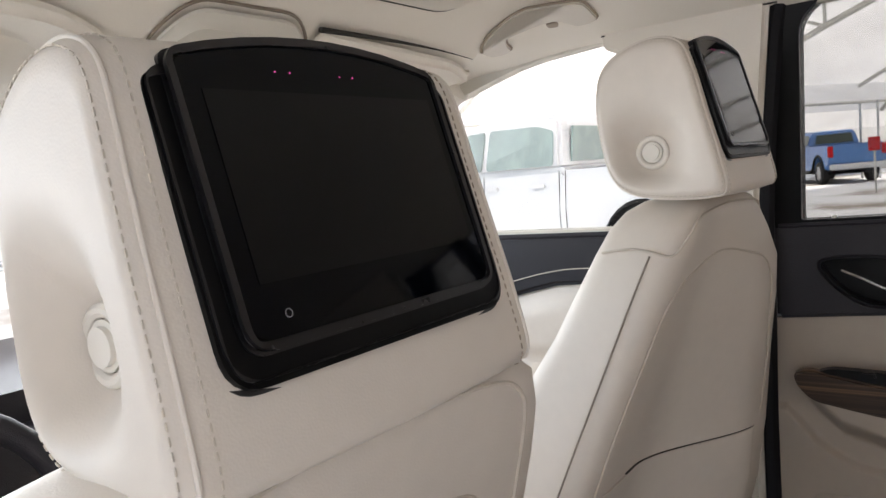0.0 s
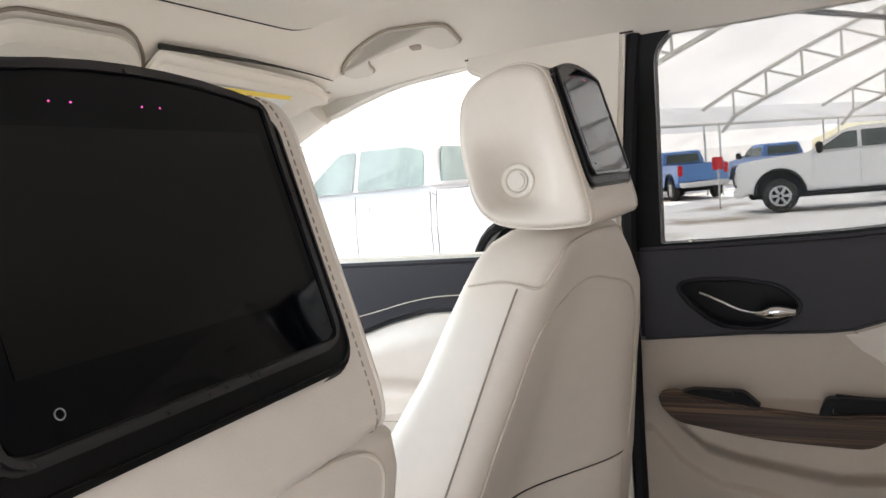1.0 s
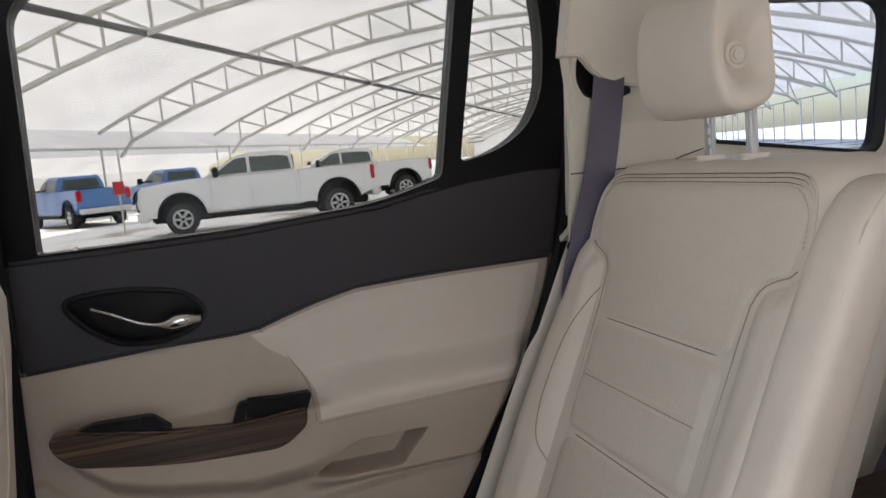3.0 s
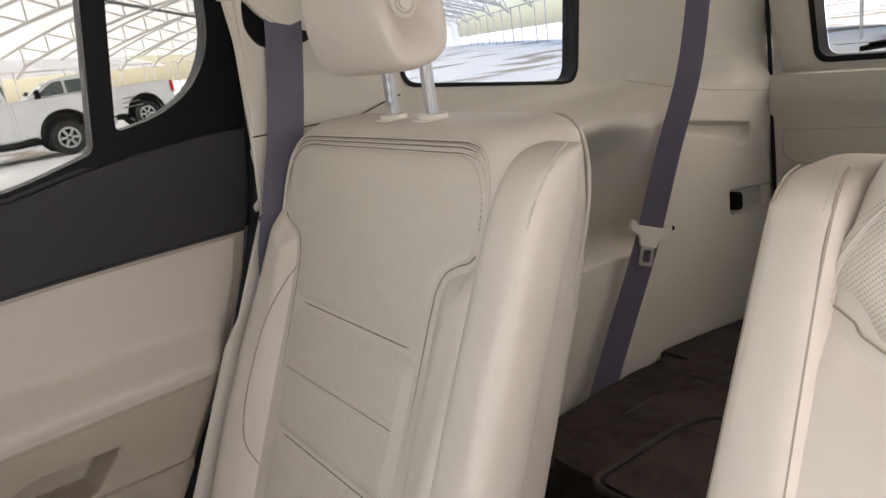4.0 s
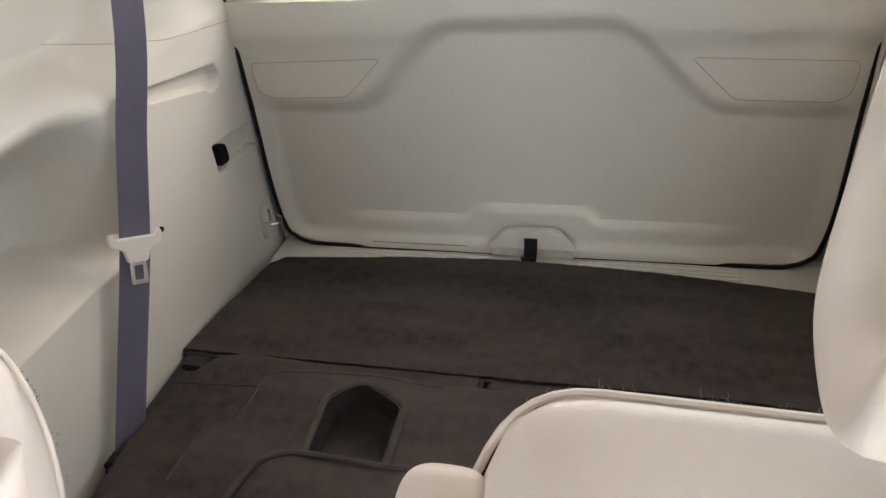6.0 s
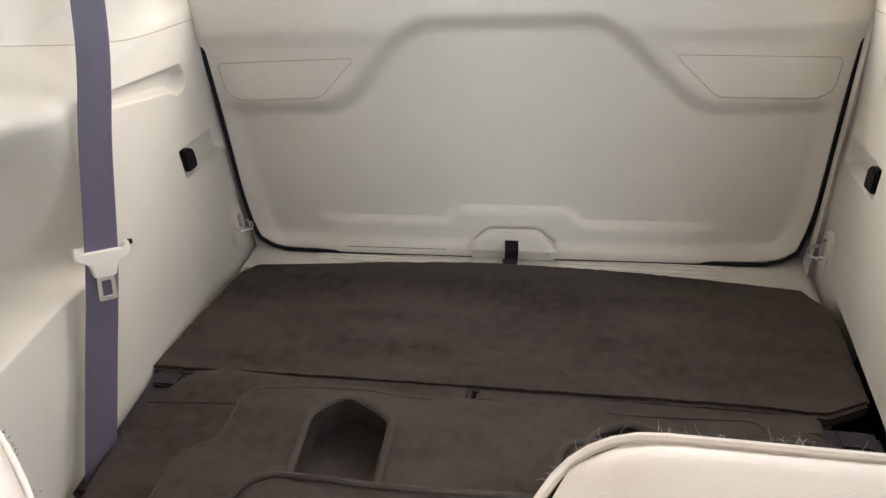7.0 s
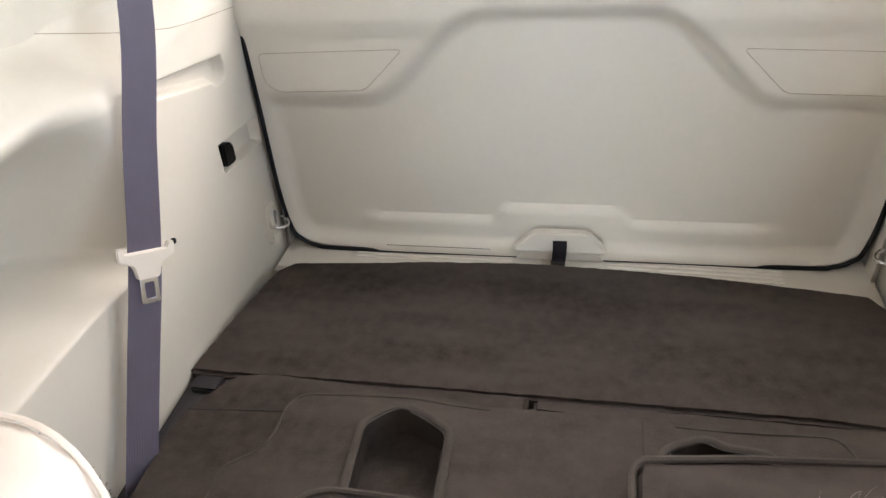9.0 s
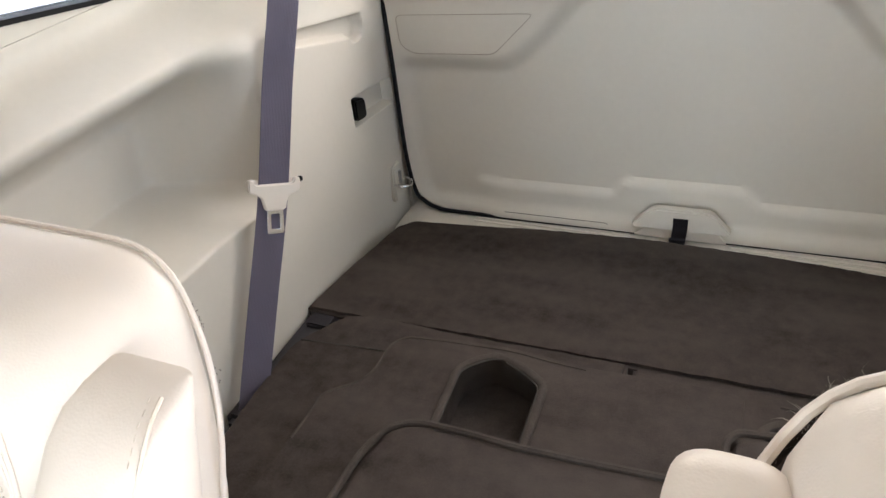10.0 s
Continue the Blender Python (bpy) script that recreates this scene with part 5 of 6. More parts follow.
    for side in (-1, 1):
        wide = wl if side < 0 else wr
        seam = [(cx + side * (r[1] * wide + 0.0005), cy(r[0]) - (bend(cx + r[1] * wr, r[0]) if side > 0 else 0) + r[2] + 0.034 + (0.012 if r[0] > 1.36 else 0), cz(r[0])) for r in rows[4:]]
        part("side_seam", tube(catmull(seam, 4, False), 0.0012, 6), CREASE, t)
        ctl = [(cx + side * wide * (0.176), cy(1.352) + 0.095, cz(1.350)), (cx + side * wide * 0.1765, cy(1.356) + 0.06, cz(1.354)), (cx + side * wide * 0.174, cy(1.350) + 0.035, cz(1.350)), (cx + side * wide * 0.166, cy(1.345) + 0.010, cz(1.344)), (cx + side * wide * 0.150, cy(1.36) - 0.000, cz(1.366)),
                      (cx + side * wide * 0.115, cy(1.383) + 0.003, cz(1.386)), (cx, cy(1.392) + 0.006, cz(1.393))]
        if not swell:
            ctl = [(cx + side * wide * 0.157, cy(1.25), cz(1.25)), (cx + side * wide * 0.139, cy(1.335), cz(1.335)), (cx + side * wide * 0.124, cy(1.367) + 0.001, cz(1.367)), (cx + side * wide * 0.09, cy(1.382) + 0.003, cz(1.384)), (cx, cy(1.392) + 0.008, cz(1.392))]
        sh = catmull(ctl, 6, False)
        part("shoulder_seam", tube(sh, 0.0016, 6), THREAD, t)
        part("stitching", stitches(sh, 0.005, 0.003, 0.0004), SEAM, t, kind="stuff")
    # back panel and map pocket
    bp = rounded([(cx - 0.150, 1.30), (cx, 1.335), (cx + 0.150, 1.30), (cx + 0.195, 1.12), (cx + 0.205, 0.70), (cx - 0.205, 0.70), (cx - 0.195, 1.12)], 0.05, 6)
    part("back_panel_seam", tube([(p[0], cy(p[1]) - 0.0002 - bend(p[0], p[1]), cz(p[1])) for p in bp], 0.0014, 6, closed=True), THREAD, t)

    def pouch(u, v):
        z = 0.72 + 0.315 * v
        x = cx + u * (0.185 - 0.02 * v)
        return (x, cy(z) - 0.0035 * smooth((1 - abs(u)) / 0.08) - bend(x, z), cz(z))
    part("map_pocket", field(-1, 1, 40, 0, 1, 30, pouch, (0, 0.004, 0)), LEATHER, t, "cream leather map pocket")
    part("pocket_edge", tube([(cx + x, cy(1.036) - 0.0012 - bend(cx + x, 1.036), cz(1.036)) for x in np.linspace(-0.09, 0.155, 40)], [0.0016 - 0.00003 * i for i in range(40)], 8), GAP, t)
    part("headrest_guide", rbox((cx - 0.075, cy(1.40) + 0.045, cz(1.402)), (cx - 0.03, cy(1.40) + 0.085, cz(1.414)), 0.006, 3), PALE, t)
    part("headrest_guide", rbox((cx + 0.03, cy(1.40) + 0.045, cz(1.402)), (cx + 0.075, cy(1.40) + 0.085, cz(1.414)), 0.006, 3), PALE, t)
    part("cushion", rbox((cx - 0.26, 0.68 + dy, 0.62), (cx + 0.26, 1.20 + dy, 0.79), 0.06, 5), LEATHER, t)
    part("base", rbox((cx - 0.23, 0.66 + dy, 0.42), (cx + 0.23, 1.15 + dy, 0.64), 0.02), DARK, t)
    return t


front_seat(0.378, 0.0, 0.0, (0.380, 0.331, 1.412), 0.97, 1.0, 1.17, 1.05, 1.0, "cream leather front passenger seat with a dark headrest screen")
front_seat(-0.3670, -0.019, -0.058, (-0.3447, 0.332, 1.339), 0.76, 1.10, 1.28, 1.0, 0.0, "cream leather driver's seat with a dark headrest screen")

REAR_PROFILE = side_profile([(-0.125, 0.018), (-0.128, 0.075), (-0.122, 0.135), (-0.095, 0.168), (-0.055, 0.168), (-0.022, 0.140), (-0.008, 0.095), (-0.010, 0.045), (-0.032, 0.008), (-0.075, 0.0)])


def rear_seat(s, cx, ax0, label):
    t = thing("captain_chair", (cx, -0.4, 0.45), label, "car seat", group="second row seats")
    yf = lambda z: -0.415 - 0.42 * (z - 1.2)          # front face
    top = 1.380 if s > 0 else 1.386

    def ringat(z, hw, inset, dep, dish):
        y1, y0 = yf(z) - inset, yf(z) - inset - dep
        r = min(0.04, dep * 0.45)
        inner = hw * (1.0 if s > 0 else 1 - 0.055 * smooth((z - 1.27) / 0.07))
        pts = rounded([(cx - hw, y0), (cx + hw, y0), (cx + inner, y1), (cx + hw * 0.62, y1 - dish), (cx - hw * 0.62, y1 - dish), (cx - hw, y1)], [r, r, r * 0.9, 0.05, 0.05, r * 0.9], 7)
        return [(p[0], p[1], z) for p in pts]
    rows = [(top, 0.185, 0.030, 0.050, 0.0), (top - 0.002, 0.200, 0.020, 0.070, 0.0), (top - 0.008, 0.215, 0.009, 0.092, 0.0), (top - 0.02, 0.228, 0.002, 0.106, 0.0), (top - 0.04, 0.236, 0, 0.112, 0.0), (1.30, 0.242, 0, 0.12, 0.002), (1.24, 0.246, 0, 0.13, 0.005),
            (1.18, 0.25, -0.006, 0.136, 0.012), (1.10, 0.252, -0.018, 0.148, 0.024), (1.0, 0.254, -0.026, 0.156, 0.032), (0.90, 0.256, -0.028, 0.16, 0.034), (0.78, 0.256, -0.02, 0.15, 0.03), (0.66, 0.25, 0, 0.13, 0.02)]
    part("backrest", loft([ringat(*r) for r in rows]), LEATHER, t, sharp=70)
    # padded insert
    dish_at = lambda z: float(np.interp(z, [r[0] for r in rows][::-1], [r[4] for r in rows][::-1]))
    ins_at = lambda z: float(np.interp(z, [r[0] for r in rows][::-1], [r[2] for r in rows][::-1]))
    yfront = lambda z: yf(z) - ins_at(z) - dish_at(z)
    on = lambda c: Vector((c.x, yfront(min(c.z, 1.350)) - 0.42 * max(0, c.z - 1.350) + c.y, c.z))
    TI = 1.357 if s > 0 else 1.362                       # top of the insert
    k_out = 1.07 if s > 0 else 1.10                      # half of the insert is wider: the outer one on the right chair, the inner one on the other
    ZW, UW = ((1.10, 1.19, 1.224, 1.240, 1.249, 1.256, 1.261, 1.268), (0.147, 0.149, 0.151, 0.158, 0.167, 0.182, 0.198, 0.206)) if s > 0 else \
             ((1.10, 1.20, 1.235, 1.250, 1.259, 1.268, 1.275, 1.281), (0.132, 0.132, 0.135, 0.143, 0.161, 0.187, 0.203, 0.207))
    edge_u = lambda z: float(np.interp(z, ZW, UW))       # half of the insert: it narrows below the shoulders
    edge_z = lambda u: float(np.interp(u, UW, ZW))
    half = lambda z, side: edge_u(z) * (1 + (k_out - 1) * smooth((z - TI + 0.085) / 0.03) if side == 1 else 1.0)

    def insert(z1, z0, puff=0.0042, soft=0.010):
        rows_z = sorted(set([float(q) for q in np.linspace(z0, z1, 28)] + [float(q) for q in np.linspace(1.20, 1.285, 34) if z0 < q < z1]))

        def f(u, v):
            z = rows_z[int(round(v))]
            side = 1 if u > 0.5 else -1
            w = half(z, side)
            e, ez = min(u, 1 - u) * 2 * w, min(z1 - z, z - z0)
            x = cx + (2 * u - 1) * w
            if z1 > 1.3:
                rc = 0.046 if s > 0 else 0.064
                d = max(0.0, rc - (z1 - z))
                x -= side * (rc - math.sqrt(max(0.0, rc * rc - d * d))) * abs(2 * u - 1)
            h = puff * smooth(e / soft) * smooth(ez / (soft * 0.8)) - 0.0020
            return (x, on(Vector((x, 0, z))).y + h, z)
        return field(0, 1, 60, 0, len(rows_z) - 1, len(rows_z) - 1, f, (0, -0.012, 0))
    part("upper_insert", insert(TI, 1.1675, 0.006, 0.016), PERF, t, "perforated leather insert")
    part("middle_insert", insert(1.1655, 1.0095, 0.010, 0.024), PERF, t)
    part("lower_insert", insert(1.0075, 0.76, 0.010, 0.026), PERF, t)
    # Dark tubes paint the shadow line along each cross seam
    for z in (1.1665, 1.0085):
        part("cross_seam", tube([(cx + x, on(Vector((x, 0, z))).y - 0.0014, z) for x in np.linspace(-edge_u(z), edge_u(z), 14)], 0.0016, 6), CREASE, t)
    for z in (1.086, 1.097):
        part("tuck_fold", tube([(cx + x, on(Vector((x, 0, z))).y + 0.0068, z) for x in np.linspace(-0.125, 0.125, 10)], 0.0022, 8), LEATHER, t)
    # Thin darker tube draws the slight shadow between the folds
    part("tuck_shade", tube([(cx + x, on(Vector((x, 0, 1.0915))).y + 0.0080, 1.0915) for x in np.linspace(-0.125, 0.125, 10)], 0.0008, 6), SEAM, t)
    # raised side bolsters that rise from a curved seam under the shoulders
    hollow = lambda u, z: yf(z) - ins_at(z) - dish_at(z) * (1 - min(1.0, max(0.0, (abs(u) - 0.155) / 0.095)))

    def bolster_y(u, z):
        u = abs(u)
        d = min(u - edge_u(z), (edge_z(u) - z) * 1.15 if u < UW[-1] else (ZW[-1] + 0.35 * (u - UW[-1]) - z) * 1.15)
        turn = max(0.0, u - 0.212) / 0.036
        return hollow(u, z) - 0.0035 + (0.0185 if s > 0 else 0.010) * smooth(max(0.0, d) / 0.042) ** 0.8 - 0.036 * (1 - math.sqrt(max(0.0, 1 - turn * turn)))

    for side in (1, -1):
        def cover(a, b):
            u = 0.1335 + (0.2465 - 0.1335) * a if s < 0 else 0.1475 + (0.2465 - 0.1475) * a
            z_top = edge_z(u) if u < UW[-1] else ZW[-1] + 0.35 * (u - UW[-1])
            z = 0.74 + (z_top - 0.74) * (1 - (1 - b) ** 2)
            return (cx + side * u, bolster_y(u, z), z)
        part("side_bolster", field(0, 1, 44, 0, 1, 60, cover, (0, -0.014, 0)), LEATHER, t, sharp=70)
        seam = [(u, edge_z(u)) for u in np.linspace(UW[-1], UW[1] + 0.0005, 26)] + [(edge_u(z), z) for z in np.linspace(1.19, 0.80, 14)]
        line = [(cx + side * u, hollow(u, z) + (0.0012 if s > 0 else 0.0022), z) for u, z in seam]
        if s < 0:
            ends = [(u, ZW[-1] + 0.35 * (u - UW[-1])) for u in (0.240, 0.230, 0.220)]
            line = [(cx + side * u, bolster_y(u, z) + 0.0030, z) for u, z in ends] + line
        part("bolster_seam", tube(line, 0.0009 if s > 0 else 0.0007, 6), SEAM, t)
    if s > 0:
        leaf = [(0.1525, 1.212), (0.168, 1.188), (0.184, 1.145), (0.192, 1.09), (0.192, 1.03), (0.180, 0.985), (0.158, 0.955)]
        part("leaf_seam", tube(catmull([(cx + u, bolster_y(u, z) + 0.0004, z) for u, z in leaf], 5, False), 0.0010, 6), SEAM, t)
    arch = []
    for side in (1, -1):
        k = k_out if side == 1 else 1.0
        leg = [(0.2065 * k, -0.088), (0.2075 * k, -0.06), (0.2035 * k, -0.030), (0.190 * k, -0.011), (0.165 * k, -0.001), (0.10 * k, 0.0)]
        if s < 0:
            leg = [(0.2065 * k, -0.100), (0.2050 * k, -0.072), (0.1975 * k, -0.045), (0.179 * k, -0.021), (0.148 * k, -0.006), (0.09 * k, 0.0)]
        leg = [(cx + side * x, TI + z) for x, z in leg]
        arch += leg if side > 0 else leg[::-1]
    arch = catmull(arch, 6, False)
    for k, rr in ((0.0, 0.0013), (0.0052, 0.0013), (0.0100, 0.0012)) if s > 0 else ((0.0, 0.0011), (0.0033, 0.0011), (0.0064, 0.0010)):
        ln = [on(Vector((p.x + (0.42 if abs(p.x - cx) > 0.15 else 0.0) * k * (1 if p.x > cx else -1), 0.0006, p.y + k * smooth((p.y - TI + 0.05) / 0.05)))) for p in arch]
        part("piping", tube(ln, rr, 8), LEATHER, t)
        ln = [q + Vector((0, -0.0003, -0.0022 * smooth((q.z - TI + 0.05) / 0.05) * (1.0 if s > 0 else 0.7))) for q in ln]
        part("piping_groove", tube(ln, 0.0007, 6), CREASE if s > 0 else SEAM, t)
    ln = [on(Vector((cx + (p.x - cx) * 0.984, 0.0022, p.y - 0.0042 * smooth((p.y - TI + 0.08) / 0.06)))) for p in arch if p.y > TI - 0.075]
    part("stitching", stitches(ln, 0.0058, 0.0036, 0.0005), THREAD, t, kind="stuff")
    # carpeted back shell with a frayed top edge
    sh = rounded([(cx - 0.248, 0.62), (cx + 0.248, 0.62), (cx + 0.250, 1.30), (cx + 0.215, top - 0.018), (cx - 0.215, top - 0.018), (cx - 0.250, 1.30)], [0.02, 0.02, 0.05, 0.05, 0.05, 0.05], 6)
    part("back_shell", slab([(cx + (p[0] - cx) * 0.935, p[1] - 0.008) for p in sh] if s > 0 else sh, -0.120, -0.104, "y", 0.008, 3, warp=lambda c: Vector((c.x, yf(c.z) + c.y - 0.0, c.z))), CARPET, t, "dark brown carpeted seat back")
    rim = [p for p in sh if p[1] > 0.9]
    rim.sort(key=lambda p: math.atan2(p[1] - 1.0, p[0] - cx))
    side_z = [0.95, 1.04, 1.12, 1.20]
    rim = [(cx + 0.2485, z) for z in side_z] + rim + [(cx - 0.2485, z) for z in side_z[::-1]]
    if s > 0:
        rim = [(cx + (p[0] - cx) * 0.988, p[1] + 0.001) for p in rim]
    part("rear_piping", tube([(p[0], yf(p[1]) - 0.105, p[1] + 0.012 * smooth((p[1] - 1.2) / 0.1)) for p in rim], 0.0018 if s > 0 else 0.0026, 8), LEATHER, t)
    fz = bmesh.new()
    rnd = random.Random(5 + s)
    spans = [math.dist(a[:2], b[:2]) * (3.0 if min(a[1], b[1]) > top - 0.05 else 0.6) for a, b in zip(rim, rim[1:])]
    for i in range(5600 if s < 0 else 900):
        n = rnd.choices(range(len(rim) - 1), spans)[0]
        q, k = rim[n], rim[n + 1]
        u = rnd.random()
        p = Vector((q[0] + (k[0] - q[0]) * u, 0, q[1] + (k[1] - q[1]) * u))
        p = Vector((p.x, yf(p.z) - 0.106 - (0.016 if s < 0 else 0.004) * rnd.random(), p.z - 0.004))
        wisp = s < 0 and rnd.random() < 0.22
        L = rnd.uniform(0.005, 0.012) if wisp else rnd.uniform(0.001, 0.0026)
        d = Vector((rnd.uniform(-1, 1), rnd.uniform(-1.2, 0.1), rnd.uniform(0.0, 1.0))).normalized()
        turn = Matrix.Rotation(rnd.uniform(0.5, 1.3), 3, Vector((rnd.uniform(-1, 1), rnd.uniform(-1, 1), rnd.uniform(-1, 1))).normalized())
        w = d.orthogonal().normalized() * (0.00027 if wisp else 0.00022)
        last = None
        for k in range(5):
            v = (fz.verts.new(p - w * (1 - 0.2 * k)), fz.verts.new(p + w * (1 - 0.2 * k)))
            if last:
                fz.faces.new((last[0], last[1], v[1], v[0]))
            last = v
            p = p + d * L / 4
            d = (turn @ d).normalized()
    part("carpet_fringe", fz, FUZZ if s < 0 else CARPET, t, "frayed carpet fibres along the seat back edge", kind="stuff")
    # head restraint
    at = Vector((cx + (0.022 if s > 0 else 0.013), -0.488 if s < 0 else -0.464, 1.436))
    headrest(t, [Vector((p.x * 0.72, p.y)) for p in REAR_PROFILE], 0.087, at, (-0.055, 0.070), None, button_side=-s, bs=0.8)
    for k, u in enumerate((-0.040, 0.040)):
        c = Vector((cx - s * 0.004 + u, -0.532, 0))
        part("headrest_post", rbox((c.x - 0.0075, c.y - 0.006, top - 0.01), (c.x + 0.0075, c.y + 0.006, 1.445), 0.0035, 2), RIM, t, "satin steel headrest post")
        part("post_guide", slab([(c.x + 0.029 * math.cos(a), c.y + 0.019 * math.sin(a)) for a in np.linspace(0, 2 * math.pi, 24, endpoint=False)], top - 0.012, top + 0.0055, "z", 0.005, 4), PALE, t, "pale post guide collar")
        if (k == 1) == (s > 0):
            for i in range(3):
                part("post_notch", rbox((c.x - 0.0075, c.y + 0.003, top + 0.014 + 0.014 * i), (c.x - 0.0025, c.y + 0.0068, top + 0.0195 + 0.014 * i), 0.001, 1), STEEL, t)
    # raised arm rest on the inner side
    aw = 0.033 if s > 0 else 0.0245
    low = 0.0 if s > 0 else 0.006
    deep = 0.62 if s > 0 else 1.0
    crown = [(1.3600, aw * 0.66, 0.045, 0.020), (1.3590, aw * 0.80, 0.034, 0.040), (1.3545, aw * 0.91, 0.022, 0.058), (1.344, aw * 0.98, 0.010, 0.078), (1.325, aw, 0.001, 0.096)] if s > 0 else \
            [(1.3600, aw * 0.66, 0.032, 0.044), (1.3590, aw * 0.80, 0.022, 0.062), (1.3545, aw * 0.91, 0.011, 0.082), (1.344, aw * 0.98, 0.001, 0.098)]
    wide = lambda z: 1.0 if s > 0 else 1.0 + 0.9 * max(0.0, 1.30 - z)
    arows = crown + [(z, w * wide(z), i, d) for z, w, i, d in ((1.30, aw, -0.004, 0.108), (1.15, aw * 1.03, -0.010, 0.118), (1.0, aw * 1.07, -0.018, 0.128), (0.90, aw * 1.1, -0.024, 0.135), (0.84, aw * 1.08, -0.024, 0.13), (0.80, aw * 0.9, -0.016, 0.10))]

    axis = lambda z: ax0 - (0.0 if s > 0 else 0.037 * (1.355 - z))

    corner = lambda hw, dep: min(0.024, hw * 0.8, dep * deep * 0.47) if s > 0 else min(0.018, hw * 0.8, dep * 0.45)

    def aring(z, hw, ins_, dep):
        y1 = yf(z) + 0.012 - ins_
        ax = axis(z)
        y0 = y1 - dep * deep
        r = corner(hw, dep)
        return [(p[0], p[1], z - low) for p in rounded([(ax - hw, y0), (ax + hw, y0), (ax + hw, y1), (ax - hw, y1)], r, 6)]
    part("armrest", loft([aring(*r) for r in arows]), LEATHER, t, "raised cream leather arm rest", sharp=70)
    for k, q in ((0, 1), (1, -1)) if s < 0 else ((0, 1),):
        cut = lambda r: 0.29 * corner(r[1], r[3])
        se = [(axis(r[0]) - s * q * (r[1] - cut(r)), yf(r[0]) + 0.0122 - r[2] - cut(r), r[0] - low + (0.004 if r[0] > 1.345 else 0)) for r in arows[1:]]
        part("armrest_seam", tube(catmull(se, 3, False), 0.0011, 6), THREAD if s > 0 else SEAM, t)
        part("stitching", stitches([(p[0] + s * q * 0.0045, p[1] + 0.0030, p[2]) for p in se], 0.0055, 0.0032, 0.00025), THREAD, t, kind="stuff")
    # cushion and base
    part("cushion", rbox((cx - 0.25, -0.36, 0.68), (cx + 0.25, 0.12, 0.83), 0.055, 5), LEATHER, t)
    part("base", rbox((cx - 0.22, -0.46, 0.42), (cx + 0.22, 0.05, 0.70), 0.02), DARK, t)
    return t


rear_seat(1, 0.388, 0.137, "cream leather second-row captain's chair with its arm rest raised")
rear_seat(-1, -0.362, -0.113, "cream leather captain's chair with raised arm rest and frayed carpet back")


# ---- outside: yard, tent and parked vehicles ----
ground = tagged(part("ground", slab([(-300, -300), (300, -300), (300, 300), (-300, 300)], -0.2, 0.0, "z"), CONCRETE), "pale concrete yard with brown patches", "ground", kind="structure")
AX, IN = Vector((0.857, -0.515, 0)), Vector((-0.515, -0.857, 0))   # along the far eave, and in towards the near eave
EAVE, BAY, SPAN = Vector((33, 4, 0)), 9.0, 33.0
arch_z = lambda s_: 3.0 + 3.45 * (1 - ((s_ - SPAN / 2) / (SPAN / 2)) ** 2)


def tent_point(a, s_, z):
    return EAVE + AX * a + IN * s_ + Vector((0, 0, z))


tent = thing("marquee_tent", (20, 0, 0), "large white arched marquee tent with steel trusses over the yard", "tent", kind="structure")
sag = lambda a: 0.28 * math.sin(math.pi * (a / BAY - math.floor(a / BAY)))
part("fabric_roof", field(-4 * BAY, 9 * BAY, 130, 0, SPAN, 36, lambda a, s_: tent_point(a, s_, arch_z(s_) + 0.74 - sag(a) * math.sin(math.pi * s_ / SPAN) ** 0.5 * 1.1), None), MEMBRANE, tent, "white translucent tent fabric")
for i in range(-4, 10):
    a = i * BAY
    ss = np.linspace(0, SPAN, 23)
    hi = [tent_point(a, q, arch_z(q) + 0.62) for q in ss]
    lo = [tent_point(a, min(max(q, 0.9), SPAN - 0.9), arch_z(q) - 0.42) for q in ss]
    rib = part("arch_truss", join(tube(hi, 0.08, 6), tube(lo, 0.085, 6)), GALV, tent, "grey steel arched truss")
    for j in range(1, 22):
        part("web_bar", tube([lo[j], hi[j]], 0.05, 5), GALV, rib)
        part("web_bar", tube([hi[j], lo[j + 1]], 0.05, 5), GALV, rib)
    for e in (0, SPAN):
        for k in (0.0, 0.75):
            q = k if e == 0 else SPAN - k
            part("post", tube([tent_point(a, q, 0), tent_point(a, q, 3.0)], 0.05, 6), POST, rib)
for q in (0.05, SPAN - 0.05):
    part("eave_beam", tube([tent_point(-4 * BAY, q, 3.0), tent_point(9 * BAY, q, 3.0)], 0.06, 6), GALV, tent)
for q in (8.8, 24.2):
    part("purlin", tube([tent_point(-4 * BAY, q, arch_z(q) - 0.42), tent_point(9 * BAY, q, arch_z(q) - 0.42)], 0.09, 6), DARK_PIPE, tent, "dark conduit pipe along the trusses")
    for i in range(-4, 6):
        part("light_tube", tube([tent_point((i + 0.4) * BAY, q, arch_z(q) - 0.42), tent_point((i + 0.58) * BAY, q, arch_z(q) - 0.42)], 0.06, 6), PAPER, tent, "white strip light fitting")
part("end_wall", field(0, SPAN, 36, 0, 1, 8, lambda q, v: tent_point(9.02 * BAY, q, (arch_z(q) + 0.7) * v), None), MEMBRANE, tent, "white fabric end wall")
for k in range(2):
    nb = thing("neighbour_tent", tuple(EAVE - IN * (8 + 36 * k)), "white arched tent standing behind the first", "tent", kind="structure")
    part("fabric_roof", field(-5 * BAY, 8 * BAY, 30, 0, SPAN, 20, lambda a, s_: tent_point(a, s_ - SPAN - 5 - 36 * k, arch_z(s_)), None), MEMBRANE, nb)
    part("side_wall", field(-5 * BAY, 8 * BAY, 26, 0, 3.02, 4, lambda a, z: tent_point(a, -SPAN - 5 - 36 * k, z), None), MEMBRANE, nb)


